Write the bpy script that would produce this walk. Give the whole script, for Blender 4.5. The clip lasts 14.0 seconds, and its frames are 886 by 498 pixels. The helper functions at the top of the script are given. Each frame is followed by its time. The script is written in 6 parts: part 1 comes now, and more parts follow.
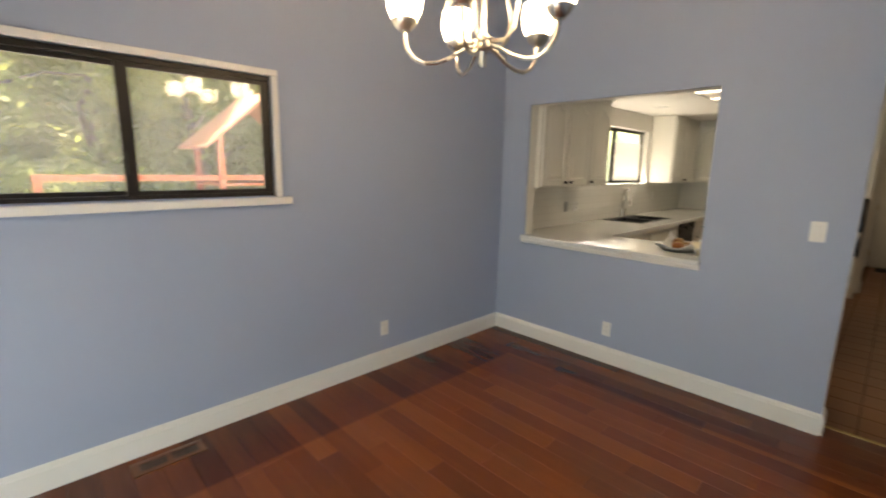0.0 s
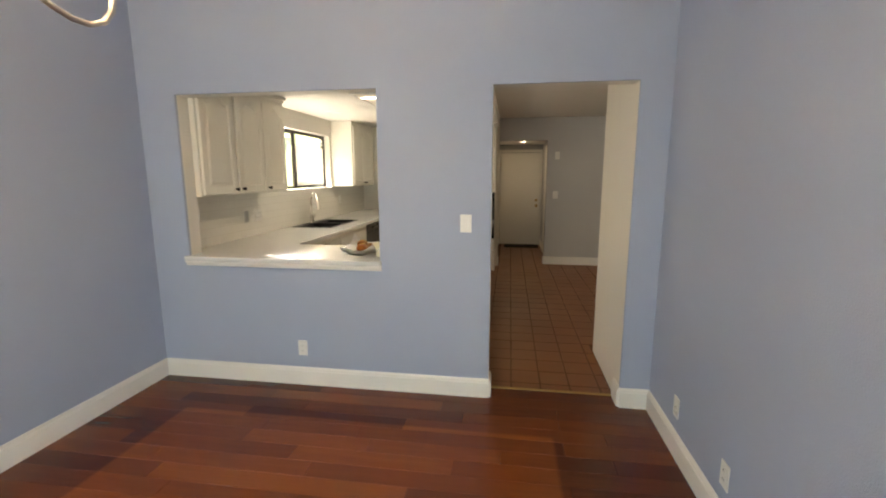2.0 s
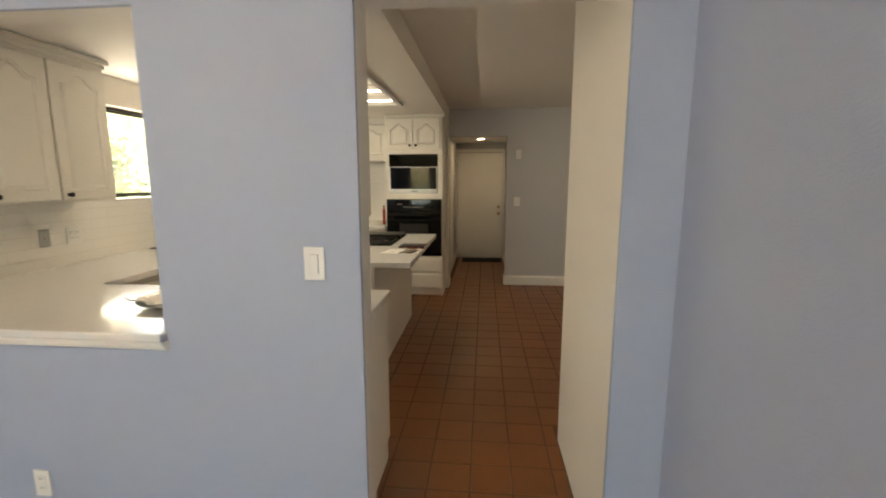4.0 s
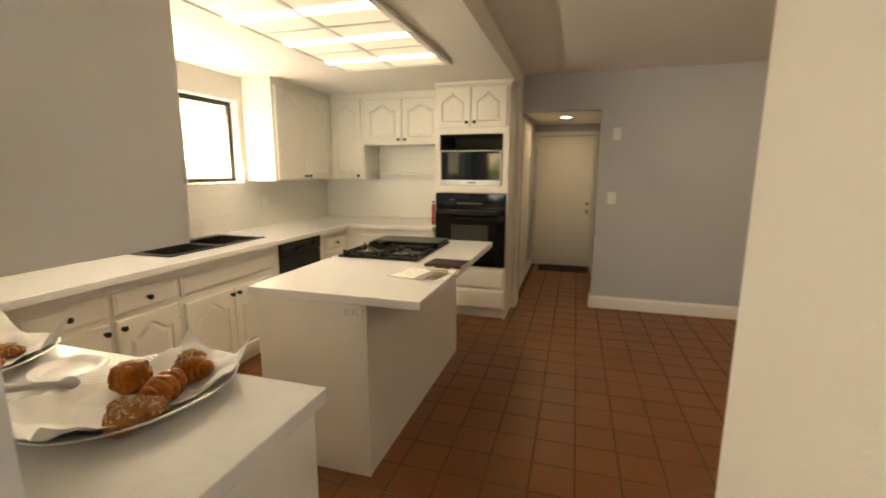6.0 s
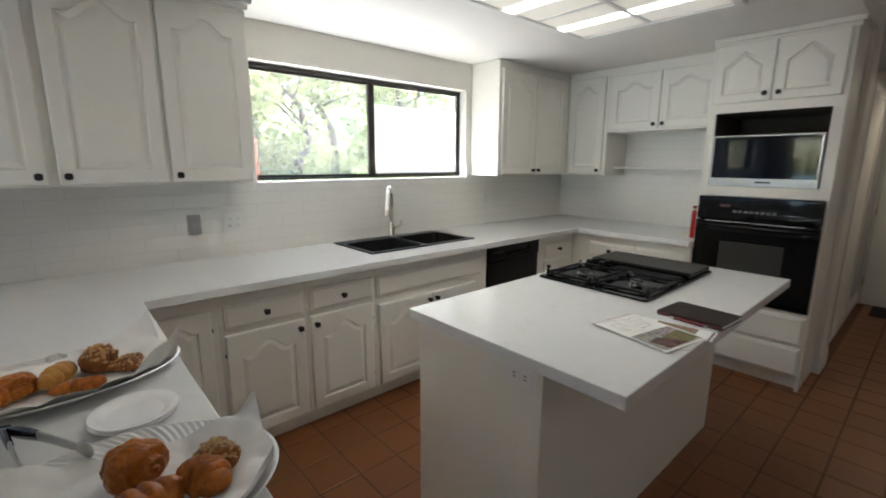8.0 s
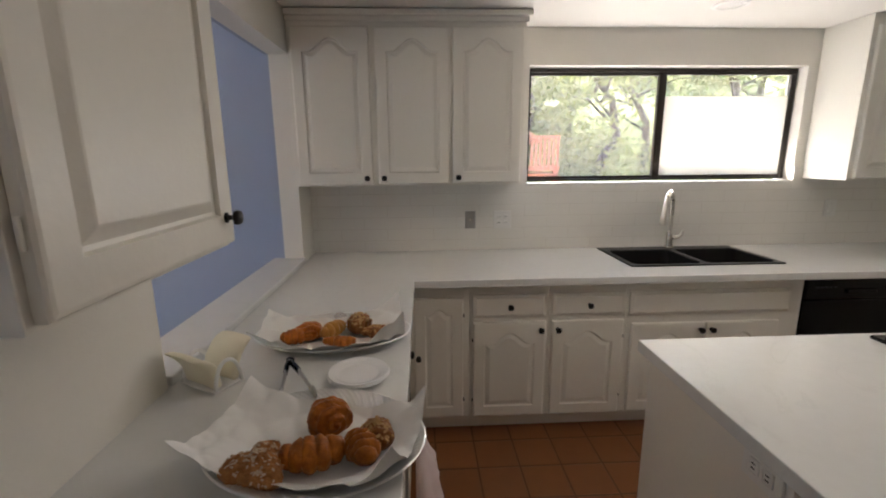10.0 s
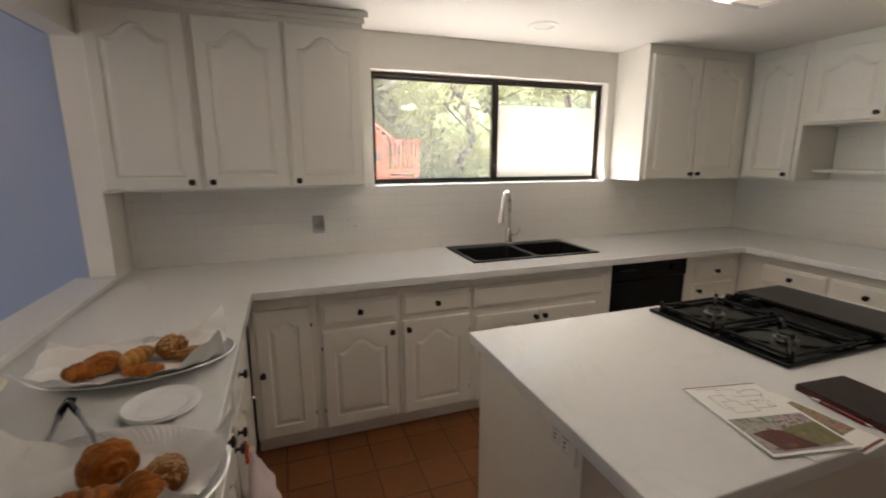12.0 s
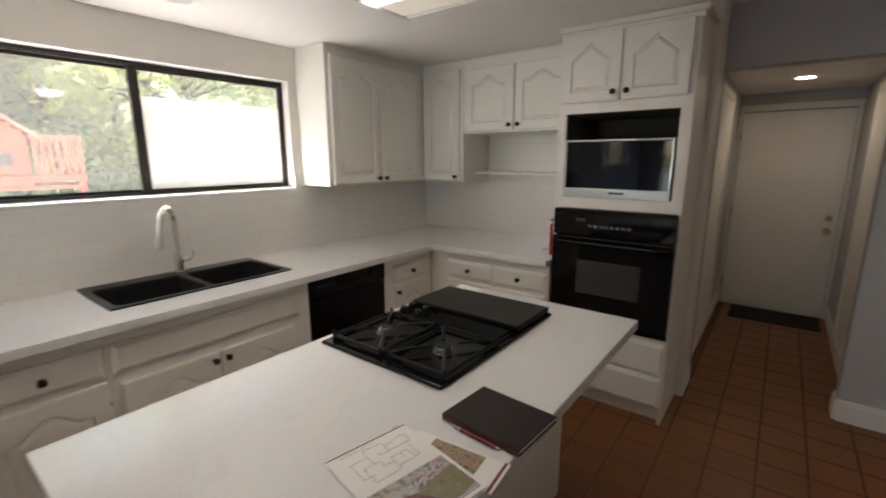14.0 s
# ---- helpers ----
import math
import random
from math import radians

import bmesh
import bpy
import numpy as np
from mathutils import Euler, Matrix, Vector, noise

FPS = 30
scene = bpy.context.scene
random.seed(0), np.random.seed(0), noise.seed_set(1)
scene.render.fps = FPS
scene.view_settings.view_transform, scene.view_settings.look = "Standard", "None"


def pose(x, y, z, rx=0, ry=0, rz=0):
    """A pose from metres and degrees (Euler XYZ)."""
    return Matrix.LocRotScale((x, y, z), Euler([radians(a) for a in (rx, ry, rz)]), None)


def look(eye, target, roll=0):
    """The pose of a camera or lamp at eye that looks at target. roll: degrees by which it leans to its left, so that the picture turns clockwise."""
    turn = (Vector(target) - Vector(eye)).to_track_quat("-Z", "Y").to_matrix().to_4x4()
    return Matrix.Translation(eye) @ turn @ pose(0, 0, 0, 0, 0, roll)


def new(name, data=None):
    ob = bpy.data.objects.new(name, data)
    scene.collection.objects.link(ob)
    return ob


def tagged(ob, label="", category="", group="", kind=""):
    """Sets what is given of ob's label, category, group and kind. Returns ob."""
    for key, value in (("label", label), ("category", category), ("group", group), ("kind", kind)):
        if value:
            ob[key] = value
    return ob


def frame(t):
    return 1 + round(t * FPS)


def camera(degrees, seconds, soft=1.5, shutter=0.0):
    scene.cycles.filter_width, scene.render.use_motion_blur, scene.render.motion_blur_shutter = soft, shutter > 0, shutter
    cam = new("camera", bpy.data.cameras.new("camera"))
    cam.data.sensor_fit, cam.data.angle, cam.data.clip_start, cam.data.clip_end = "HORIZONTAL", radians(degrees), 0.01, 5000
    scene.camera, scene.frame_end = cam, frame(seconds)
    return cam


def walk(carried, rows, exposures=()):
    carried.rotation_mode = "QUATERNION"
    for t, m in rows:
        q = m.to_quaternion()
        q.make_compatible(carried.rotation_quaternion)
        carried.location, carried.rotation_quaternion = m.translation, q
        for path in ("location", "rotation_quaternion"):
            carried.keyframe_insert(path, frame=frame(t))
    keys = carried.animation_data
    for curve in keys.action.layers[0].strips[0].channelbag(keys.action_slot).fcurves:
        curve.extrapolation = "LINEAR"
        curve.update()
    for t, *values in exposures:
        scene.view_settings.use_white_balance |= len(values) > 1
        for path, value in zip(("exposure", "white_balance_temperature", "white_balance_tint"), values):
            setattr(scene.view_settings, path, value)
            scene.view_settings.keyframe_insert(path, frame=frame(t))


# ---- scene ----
cam = camera(90.5, 14.0, soft=1.9, shutter=0.3)
EXPOSURE = 4.2
ROWS = [
    (0, -3.289, -2.612, 1.542, -43.99, -10.66, -1.02),
    (0.5, -3.179, -2.639, 1.551, -58.93, -10.54, -0.62),
    (1, -3.154, -2.601, 1.550, -69.28, -10.11, -0.30),
    (1.5, -3.098, -2.543, 1.542, -77.39, -9.79, -0.03),
    (2, -2.859, -2.596, 1.525, -81.41, -9.57, 0.08),
    (2.5, -2.561, -2.659, 1.516, -83.40, -9.58, 0.08),
    (3, -2.202, -2.679, 1.514, -83.31, -9.36, 0.17),
    (3.5, -1.854, -2.799, 1.511, -83.61, -9.19, 0.16),
    (3.7, -1.695, -2.843, 1.501, -84.06, -9.01, 0.12),
    (4.1, -1.384, -2.923, 1.500, -84.86, -9.02, 0.08),
    (4.5, -1.069, -2.978, 1.486, -86.08, -9.01, 0.01),
    (5, -0.697, -3.012, 1.465, -86.25, -9.08, -0.12),
    (5.4, -0.434, -3.011, 1.454, -83.71, -9.32, -0.18),
    (5.8, -0.219, -2.987, 1.456, -77.41, -9.81, -0.21),
    (6, -0.123, -2.990, 1.458, -73.32, -9.99, -0.19),
    (6.5, 0.074, -2.946, 1.479, -62.61, -10.90, -0.50),
    (7, 0.232, -2.878, 1.470, -51.36, -10.40, -0.13),
    (7.5, 0.408, -2.854, 1.474, -46.06, -10.54, 0.03),
    (8, 0.576, -2.825, 1.476, -41.34, -11.16, -0.23),
    (8.5, 0.668, -2.778, 1.499, -32.02, -11.98, -0.27),
    (9, 0.751, -2.800, 1.512, -20.90, -11.97, 0.00),
    (9.2, 0.774, -2.822, 1.516, -15.81, -11.90, 0.18),
    (9.5, 0.810, -2.841, 1.526, -9.61, -11.98, 0.37),
    (9.9, 0.835, -2.862, 1.531, -3.82, -11.98, 0.46),
    (10.25, 0.845, -2.877, 1.528, -1.17, -11.93, 0.45),
    (10.6, 0.855, -2.887, 1.523, -0.85, -11.85, 0.35),
    (11, 0.875, -2.891, 1.519, -3.48, -11.76, 0.19),
    (11.3, 0.904, -2.889, 1.519, -7.60, -11.72, 0.06),
    (11.5, 0.925, -2.879, 1.527, -10.73, -11.83, 0.26),
    (12, 0.980, -2.876, 1.528, -19.47, -11.69, 0.09),
    (12.5, 1.056, -2.889, 1.540, -27.47, -11.77, 0.03),
    (13, 1.158, -2.904, 1.551, -34.77, -12.02, 0.02),
    (13.5, 1.281, -2.859, 1.548, -42.02, -11.97, 0.01),
    (14, 1.444, -2.781, 1.562, -52.55, -11.77, 0.18),
]
walk(cam, [(t, pose(x, y, z, 90 + pitch, roll, yaw)) for t, x, y, z, yaw, pitch, roll in ROWS],
     exposures=[(0.0, EXPOSURE - 1.03, 8000, 11), (0.5, EXPOSURE - 0.76, 7850, 11), (1.0, EXPOSURE - 0.64, 7900, 9), (2.5, EXPOSURE - 0.51, 7950, 11), (3.7, EXPOSURE - 0.50, 8100, 11), (6.0, EXPOSURE + 0.00, 8900, 13), (6.45, EXPOSURE - 0.08, 8200, 10),
                (6.9, EXPOSURE - 0.36, 6500, 3), (7.5, EXPOSURE - 0.55, 5750, 1), (8.1, EXPOSURE - 0.67, 5850, 11), (9.0, EXPOSURE - 1.02, 6200, 16), (11.5, EXPOSURE - 1.02, 6600, 16), (12.5, EXPOSURE - 1.05, 6800, 17), (13.0, EXPOSURE - 1.02, 6750, 17), (13.5, EXPOSURE - 1.04, 6550, 17),
                (14.0, EXPOSURE - 0.92, 6350, 16)])

# ---- light ----
SUN_DIR = Vector((-0.64, 0.16, 0.75)).normalized()
world = bpy.data.worlds.new("sky")
scene.world = world
world.use_nodes = True
wn = world.node_tree.nodes
sky = wn.new("ShaderNodeTexSky")
sky.sky_type, sky.sun_disc = "NISHITA", False
sky.sun_elevation = math.asin(SUN_DIR.z)
sky.sun_rotation = math.atan2(SUN_DIR.x, SUN_DIR.y)
wn["Background"].inputs["Strength"].default_value = 0.15
world.node_tree.links.new(sky.outputs[0], wn["Background"].inputs["Color"])
sun_data = bpy.data.lights.new("sun", "SUN")
sun_data.energy, sun_data.angle, sun_data.color = 5.0, radians(0.5), (1.0, 0.95, 0.86)
sun = new("sun", sun_data)
sun.matrix_world = look(SUN_DIR * 30, (0, 0, 0))



# the sky's light through the glass patio door
west = bpy.data.lights.new("patio_door_skylight", "AREA")
west.shape, west.size, west.size_y, west.energy, west.color = "RECTANGLE", 2.0, 1.15, 3.8, (0.60, 0.83, 1.0)
new("patio_door_skylight", west).matrix_world = look((-4.69, -1.55, 0.63), (0, -1.55, 0.75))


# added strip lamp on the kitchen sill, for daylight from sunlit patio and sky
north = bpy.data.lights.new("window_fill_strip", "AREA")
north.shape, north.size, north.size_y, north.energy, north.color = "RECTANGLE", 1.74, 0.035, 1.25, (1.0, 0.97, 0.90)
new("window_fill_strip", north).matrix_world = look((2.42, 0.040, 1.376), (2.42, -0.86, 2.08))

# ---- mesh helpers ----
def bm_box(x0, y0, z0, x1, y1, z1, bev=0.0, seg=2, bm=None):
    own = bmesh.new()
    bmesh.ops.create_cube(own, size=1)
    for v in own.verts:
        v.co = Vector(((x0 + x1) / 2 + v.co.x * (x1 - x0), (y0 + y1) / 2 + v.co.y * (y1 - y0), (z0 + z1) / 2 + v.co.z * (z1 - z0)))
    if bev:
        bmesh.ops.bevel(own, geom=own.edges[:], offset=bev, segments=seg, affect="EDGES", profile=0.5)
    if bm is None:
        return own
    return bm_add(bm, own)


def bm_add(bm, other, m=None):
    """Adds another bmesh to bm, moved by m."""
    if m is not None:
        bmesh.ops.transform(other, matrix=m, verts=other.verts[:])
    me = bpy.data.meshes.new("tmp")
    other.to_mesh(me)
    other.free()
    bm.from_mesh(me)
    bpy.data.meshes.remove(me)
    return bm


def bm_lathe(profile, n=24, bm=None):
    """Turns (radius, z) pairs round z."""
    bm = bm or bmesh.new()
    rings = []
    for r, z in profile:
        if r < 1e-5:
            rings.append([bm.verts.new((0, 0, z))])
        else:
            rings.append([bm.verts.new((r * math.cos(2 * math.pi * i / n), r * math.sin(2 * math.pi * i / n), z)) for i in range(n)])
    for a, b in zip(rings, rings[1:]):
        for i in range(n):
            j = (i + 1) % n
            if len(a) == 1 and len(b) == 1:
                continue
            if len(a) == 1:
                bm.faces.new((a[0], b[j], b[i]))
            elif len(b) == 1:
                bm.faces.new((a[i], a[j], b[0]))
            else:
                bm.faces.new((a[i], a[j], b[j], b[i]))
    bmesh.ops.recalc_face_normals(bm, faces=bm.faces[:])
    return bm


def bm_tube(points, r, n=10, bm=None, flat=1.0, caps=True):
    """A tube of radius r (or a radius a point) along points; flat squeezes it sideways."""
    bm = bm or bmesh.new()
    pts = [Vector(p) for p in points]
    rad = r if isinstance(r, (list, tuple)) else [r] * len(pts)
    rings, side = [], None
    for i, p in enumerate(pts):
        d = (pts[min(i + 1, len(pts) - 1)] - pts[max(i - 1, 0)]).normalized()
        if side is None:
            side = d.cross(Vector((0, 0, 1)))
            if side.length < 0.1:
                side = d.cross(Vector((1, 0, 0)))
        side = (side - d * side.dot(d)).normalized()
        up = side.cross(d)
        rings.append([bm.verts.new(p + rad[i] * (math.cos(2 * math.pi * k / n) * side * flat + math.sin(2 * math.pi * k / n) * up)) for k in range(n)])
    for a, b in zip(rings, rings[1:]):
        for k in range(n):
            bm.faces.new((a[k], a[(k + 1) % n], b[(k + 1) % n], b[k]))
    if caps:
        bm.faces.new(rings[0][::-1]), bm.faces.new(rings[-1])
    bmesh.ops.recalc_face_normals(bm, faces=bm.faces[:])
    return bm


def bm_prism(outline, y0, y1, bm=None):
    """A flat outline in x, z given depth from y0 to y1."""
    bm = bm or bmesh.new()
    a = [bm.verts.new((x, y0, z)) for x, z in outline]
    b = [bm.verts.new((x, y1, z)) for x, z in outline]
    bm.faces.new(a), bm.faces.new(b[::-1])
    for i in range(len(a)):
        j = (i + 1) % len(a)
        bm.faces.new((a[i], b[i], b[j], a[j]))
    bmesh.ops.recalc_face_normals(bm, faces=bm.faces[:])
    return bm


def mesh_of(name, bm, material, smooth=False):
    me = bpy.data.meshes.new(name)
    bm.to_mesh(me)
    bm.free()
    if material:
        me.materials.append(material)
    if smooth:
        me.shade_smooth()
        me.set_sharp_from_angle(angle=radians(35))
    return me


def part(name, bm, material, parent=None, label="", smooth=False, m=None):
    """Links a bmesh (or a ready mesh) as one object, under parent."""
    me = bm if isinstance(bm, bpy.types.Mesh) else mesh_of(name, bm, material, smooth)
    ob = new(name, me)
    ob.parent = parent
    if m is not None:
        ob.matrix_basis = m
    return tagged(ob, label)


def thing(name, label, category, m=None, group="", bm=None, material=None, smooth=False):
    """A top-level thing: an Empty, or one mesh."""
    ob = new(name, mesh_of(name, bm, material, smooth) if bm else None)
    if m is not None:
        ob.matrix_basis = m
    if not bm:
        ob.empty_display_size = 0.05
    return tagged(ob, label, category, group)


def structure(name, label, bm, material, category="wall", smooth=False):
    return tagged(part(name, bm, material, smooth=smooth), label, category, kind="structure")


# ---- materials ----
def mat(name, col, rough=0.5, metal=0.0, col2=None, scale=3.0, fine=60.0, var=0.10, bump=0.0, bump_scale=80.0, rvar=0.08, coat=0.0, rand=0.0, world_space=True, ior=1.45):
    """A surface with patches and grain at two scales, fine relief and uneven gloss."""
    m = bpy.data.materials.new(name)
    m.use_nodes = True
    n, l = m.node_tree.nodes, m.node_tree.links
    b = n["Principled BSDF"]
    b.inputs["Metallic"].default_value, b.inputs["Coat Weight"].default_value = metal, coat
    b.inputs["IOR"].default_value = ior
    b.inputs["Coat Roughness"].default_value = 0.08
    geo, tc = n.new("ShaderNodeNewGeometry"), n.new("ShaderNodeTexCoord")
    src = geo.outputs["Position"] if world_space else tc.outputs["Object"]
    big, small = n.new("ShaderNodeTexNoise"), n.new("ShaderNodeTexNoise")
    for t, s, d in ((big, scale, 4), (small, fine, 3)):
        t.inputs["Scale"].default_value, t.inputs["Detail"].default_value = s, d
        l.new(src, t.inputs["Vector"])
    c2 = col2 or tuple(c * (1 - var) for c in col)
    mixn = n.new("ShaderNodeMix")
    mixn.data_type = "RGBA"
    mixn.inputs["A"].default_value, mixn.inputs["B"].default_value = (*col, 1), (*c2, 1)
    add = n.new("ShaderNodeMath")
    add.operation = "MULTIPLY_ADD"
    l.new(small.outputs["Fac"], add.inputs[0])
    add.inputs[1].default_value = 0.6
    sub = n.new("ShaderNodeMath")
    sub.operation = "SUBTRACT"
    l.new(big.outputs["Fac"], sub.inputs[0])
    sub.inputs[1].default_value = 0.3
    l.new(sub.outputs[0], add.inputs[2])
    last = add.outputs[0]
    if rand:
        oi = n.new("ShaderNodeObjectInfo")
        ra = n.new("ShaderNodeMath")
        ra.operation = "MULTIPLY_ADD"
        l.new(oi.outputs["Random"], ra.inputs[0])
        ra.inputs[1].default_value = rand
        ra2 = n.new("ShaderNodeMath")
        ra2.operation = "SUBTRACT"
        l.new(last, ra2.inputs[0])
        ra2.inputs[1].default_value = rand / 2
        l.new(ra2.outputs[0], ra.inputs[2])
        last = ra.outputs[0]
    cl = n.new("ShaderNodeClamp")
    l.new(last, cl.inputs[0])
    l.new(cl.outputs[0], mixn.inputs["Factor"])
    l.new(mixn.outputs["Result"], b.inputs["Base Color"])
    rr = n.new("ShaderNodeMapRange")
    rr.inputs["To Min"].default_value, rr.inputs["To Max"].default_value = max(0.02, rough - rvar), min(1, rough + rvar)
    l.new(big.outputs["Fac"], rr.inputs["Value"])
    l.new(rr.outputs[0], b.inputs["Roughness"])
    if bump:
        t = n.new("ShaderNodeTexNoise")
        t.inputs["Scale"].default_value, t.inputs["Detail"].default_value = bump_scale, 4
        l.new(src, t.inputs["Vector"])
        bp = n.new("ShaderNodeBump")
        bp.inputs["Strength"].default_value, bp.inputs["Distance"].default_value = bump, 0.004
        l.new(t.outputs["Fac"], bp.inputs["Height"])
        l.new(bp.outputs[0], b.inputs["Normal"])
    return m


def glow(name, col, strength, rough=0.3):
    m = bpy.data.materials.new(name)
    m.use_nodes = True
    b = m.node_tree.nodes["Principled BSDF"]
    b.inputs["Base Color"].default_value, b.inputs["Roughness"].default_value = (*col, 1), rough
    b.inputs["Emission Color"].default_value, b.inputs["Emission Strength"].default_value = (*col, 1), strength
    return m


HAZE = 0.085


def glass(name):
    m = bpy.data.materials.new(name)
    m.use_nodes = True
    b = m.node_tree.nodes["Principled BSDF"]
    b.inputs["Transmission Weight"].default_value, b.inputs["Roughness"].default_value, b.inputs["IOR"].default_value = 1.0, 0.0, 1.45
    b.inputs["Base Color"].default_value = (0.97, 0.99, 0.98, 1)
    # a pale haze mixed into the pane in place of glare, thicker in patches
    n, l = m.node_tree.nodes, m.node_tree.links
    haze, mx = n.new("ShaderNodeBsdfTranslucent"), n.new("ShaderNodeMixShader")
    haze.inputs["Color"].default_value = (0.85, 0.80, 0.70, 1)
    geo, t, r = n.new("ShaderNodeNewGeometry"), n.new("ShaderNodeTexNoise"), n.new("ShaderNodeMapRange")
    t.inputs["Scale"].default_value, t.inputs["Detail"].default_value = 5.0, 4
    r.inputs["To Min"].default_value, r.inputs["To Max"].default_value = HAZE * 0.6, HAZE * 1.4
    l.new(geo.outputs["Position"], t.inputs["Vector"]), l.new(t.outputs["Fac"], r.inputs["Value"]), l.new(r.outputs[0], mx.inputs[0])
    l.new(b.outputs[0], mx.inputs[1]), l.new(haze.outputs[0], mx.inputs[2]), l.new(mx.outputs[0], n["Material Output"].inputs["Surface"])
    return m


M_BLUE = mat("blue_wall_paint", (0.370, 0.430, 0.565), 0.55, scale=0.9, var=0.05, bump=0.25, bump_scale=160)
M_WHITE = mat("white_wall_paint", (0.80, 0.77, 0.71), 0.55, scale=0.9, var=0.05, bump=0.25, bump_scale=160)
M_GREY = mat("grey_wall_paint", (0.50, 0.50, 0.51), 0.55, scale=0.9, var=0.05, bump=0.25, bump_scale=160)
M_CEIL = mat("ceiling_paint", (0.80, 0.77, 0.72), 0.7, scale=0.9, var=0.05, bump=0.4, bump_scale=120)
M_TRIM = mat("white_trim_paint", (0.82, 0.80, 0.76), 0.35, scale=2, var=0.05, bump=0.08, bump_scale=60)
M_CAB = mat("cabinet_paint", (0.80, 0.77, 0.70), 0.38, scale=2.2, var=0.06, bump=0.12, bump_scale=70)
M_QUARTZ = mat("white_quartz", (0.79, 0.79, 0.775), 0.16, col2=(0.71, 0.71, 0.69), scale=2.0, fine=25, rvar=0.06)
qn, ql = M_QUARTZ.node_tree.nodes, M_QUARTZ.node_tree.links
qmix = [x for x in qn if x.bl_idname == "ShaderNodeMix"][0]
qv, qa, qr, q2 = qn.new("ShaderNodeTexNoise"), qn.new("ShaderNodeMath"), qn.new("ShaderNodeMapRange"), qn.new("ShaderNodeMix")
qg = qn.new("ShaderNodeNewGeometry")
qv.inputs["Scale"].default_value, qv.inputs["Detail"].default_value, qv.inputs["Distortion"].default_value = 1.7, 6, 1.1
ql.new(qg.outputs["Position"], qv.inputs["Vector"])
qa.operation, qa.inputs[1].default_value, qa.inputs[2].default_value = "COMPARE", 0.5, 0.006
ql.new(qv.outputs["Fac"], qa.inputs[0])
q2.data_type = "RGBA"
q2.inputs["B"].default_value = (0.60, 0.60, 0.58, 1)
qr.inputs["To Max"].default_value = 0.16
ql.new(qa.outputs[0], qr.inputs["Value"]), ql.new(qr.outputs[0], q2.inputs["Factor"]), ql.new(qmix.outputs["Result"], q2.inputs["A"])
ql.new(q2.outputs["Result"], qn["Principled BSDF"].inputs["Base Color"])
M_BLACK = mat("black_enamel", (0.0045, 0.0045, 0.0046), 0.15, fine=200, var=0.3, ior=1.32)
M_BLACKGLASS = mat("black_glass", (0.004, 0.004, 0.0045), 0.06, var=0.2, rvar=0.02, ior=1.38)
M_IRON = mat("cast_iron", (0.005, 0.005, 0.005), 0.45, ior=1.32, var=0.4, bump=0.3, bump_scale=300)
M_SINK = mat("black_composite", (0.009, 0.009, 0.010), 0.40, var=0.4, bump=0.2, bump_scale=400)
M_NICKEL = mat("brushed_nickel", (0.62, 0.58, 0.52), 0.28, metal=1.0, fine=300, var=0.15)
M_STEEL = mat("stainless_steel", (0.50, 0.50, 0.49), 0.32, metal=1.0, fine=300, var=0.12)
M_BRASS = mat("aged_brass", (0.55, 0.38, 0.16), 0.3, metal=1.0, var=0.2)
M_BRONZE = mat("dark_bronze_frame", (0.035, 0.028, 0.022), 0.4, metal=0.3, var=0.3)
M_KNOB = mat("oil_rubbed_bronze", (0.022, 0.018, 0.016), 0.35, metal=0.4, var=0.4)
M_PLASTIC = mat("white_plastic", (0.78, 0.77, 0.74), 0.3, var=0.04)
M_SLOT = mat("dark_slot", (0.03, 0.03, 0.03), 0.6, var=0.2)
M_PAPER = mat("white_paper", (0.85, 0.84, 0.80), 0.7, scale=12, var=0.06, bump=0.1, bump_scale=40)
M_GLASS = glass("window_glass")


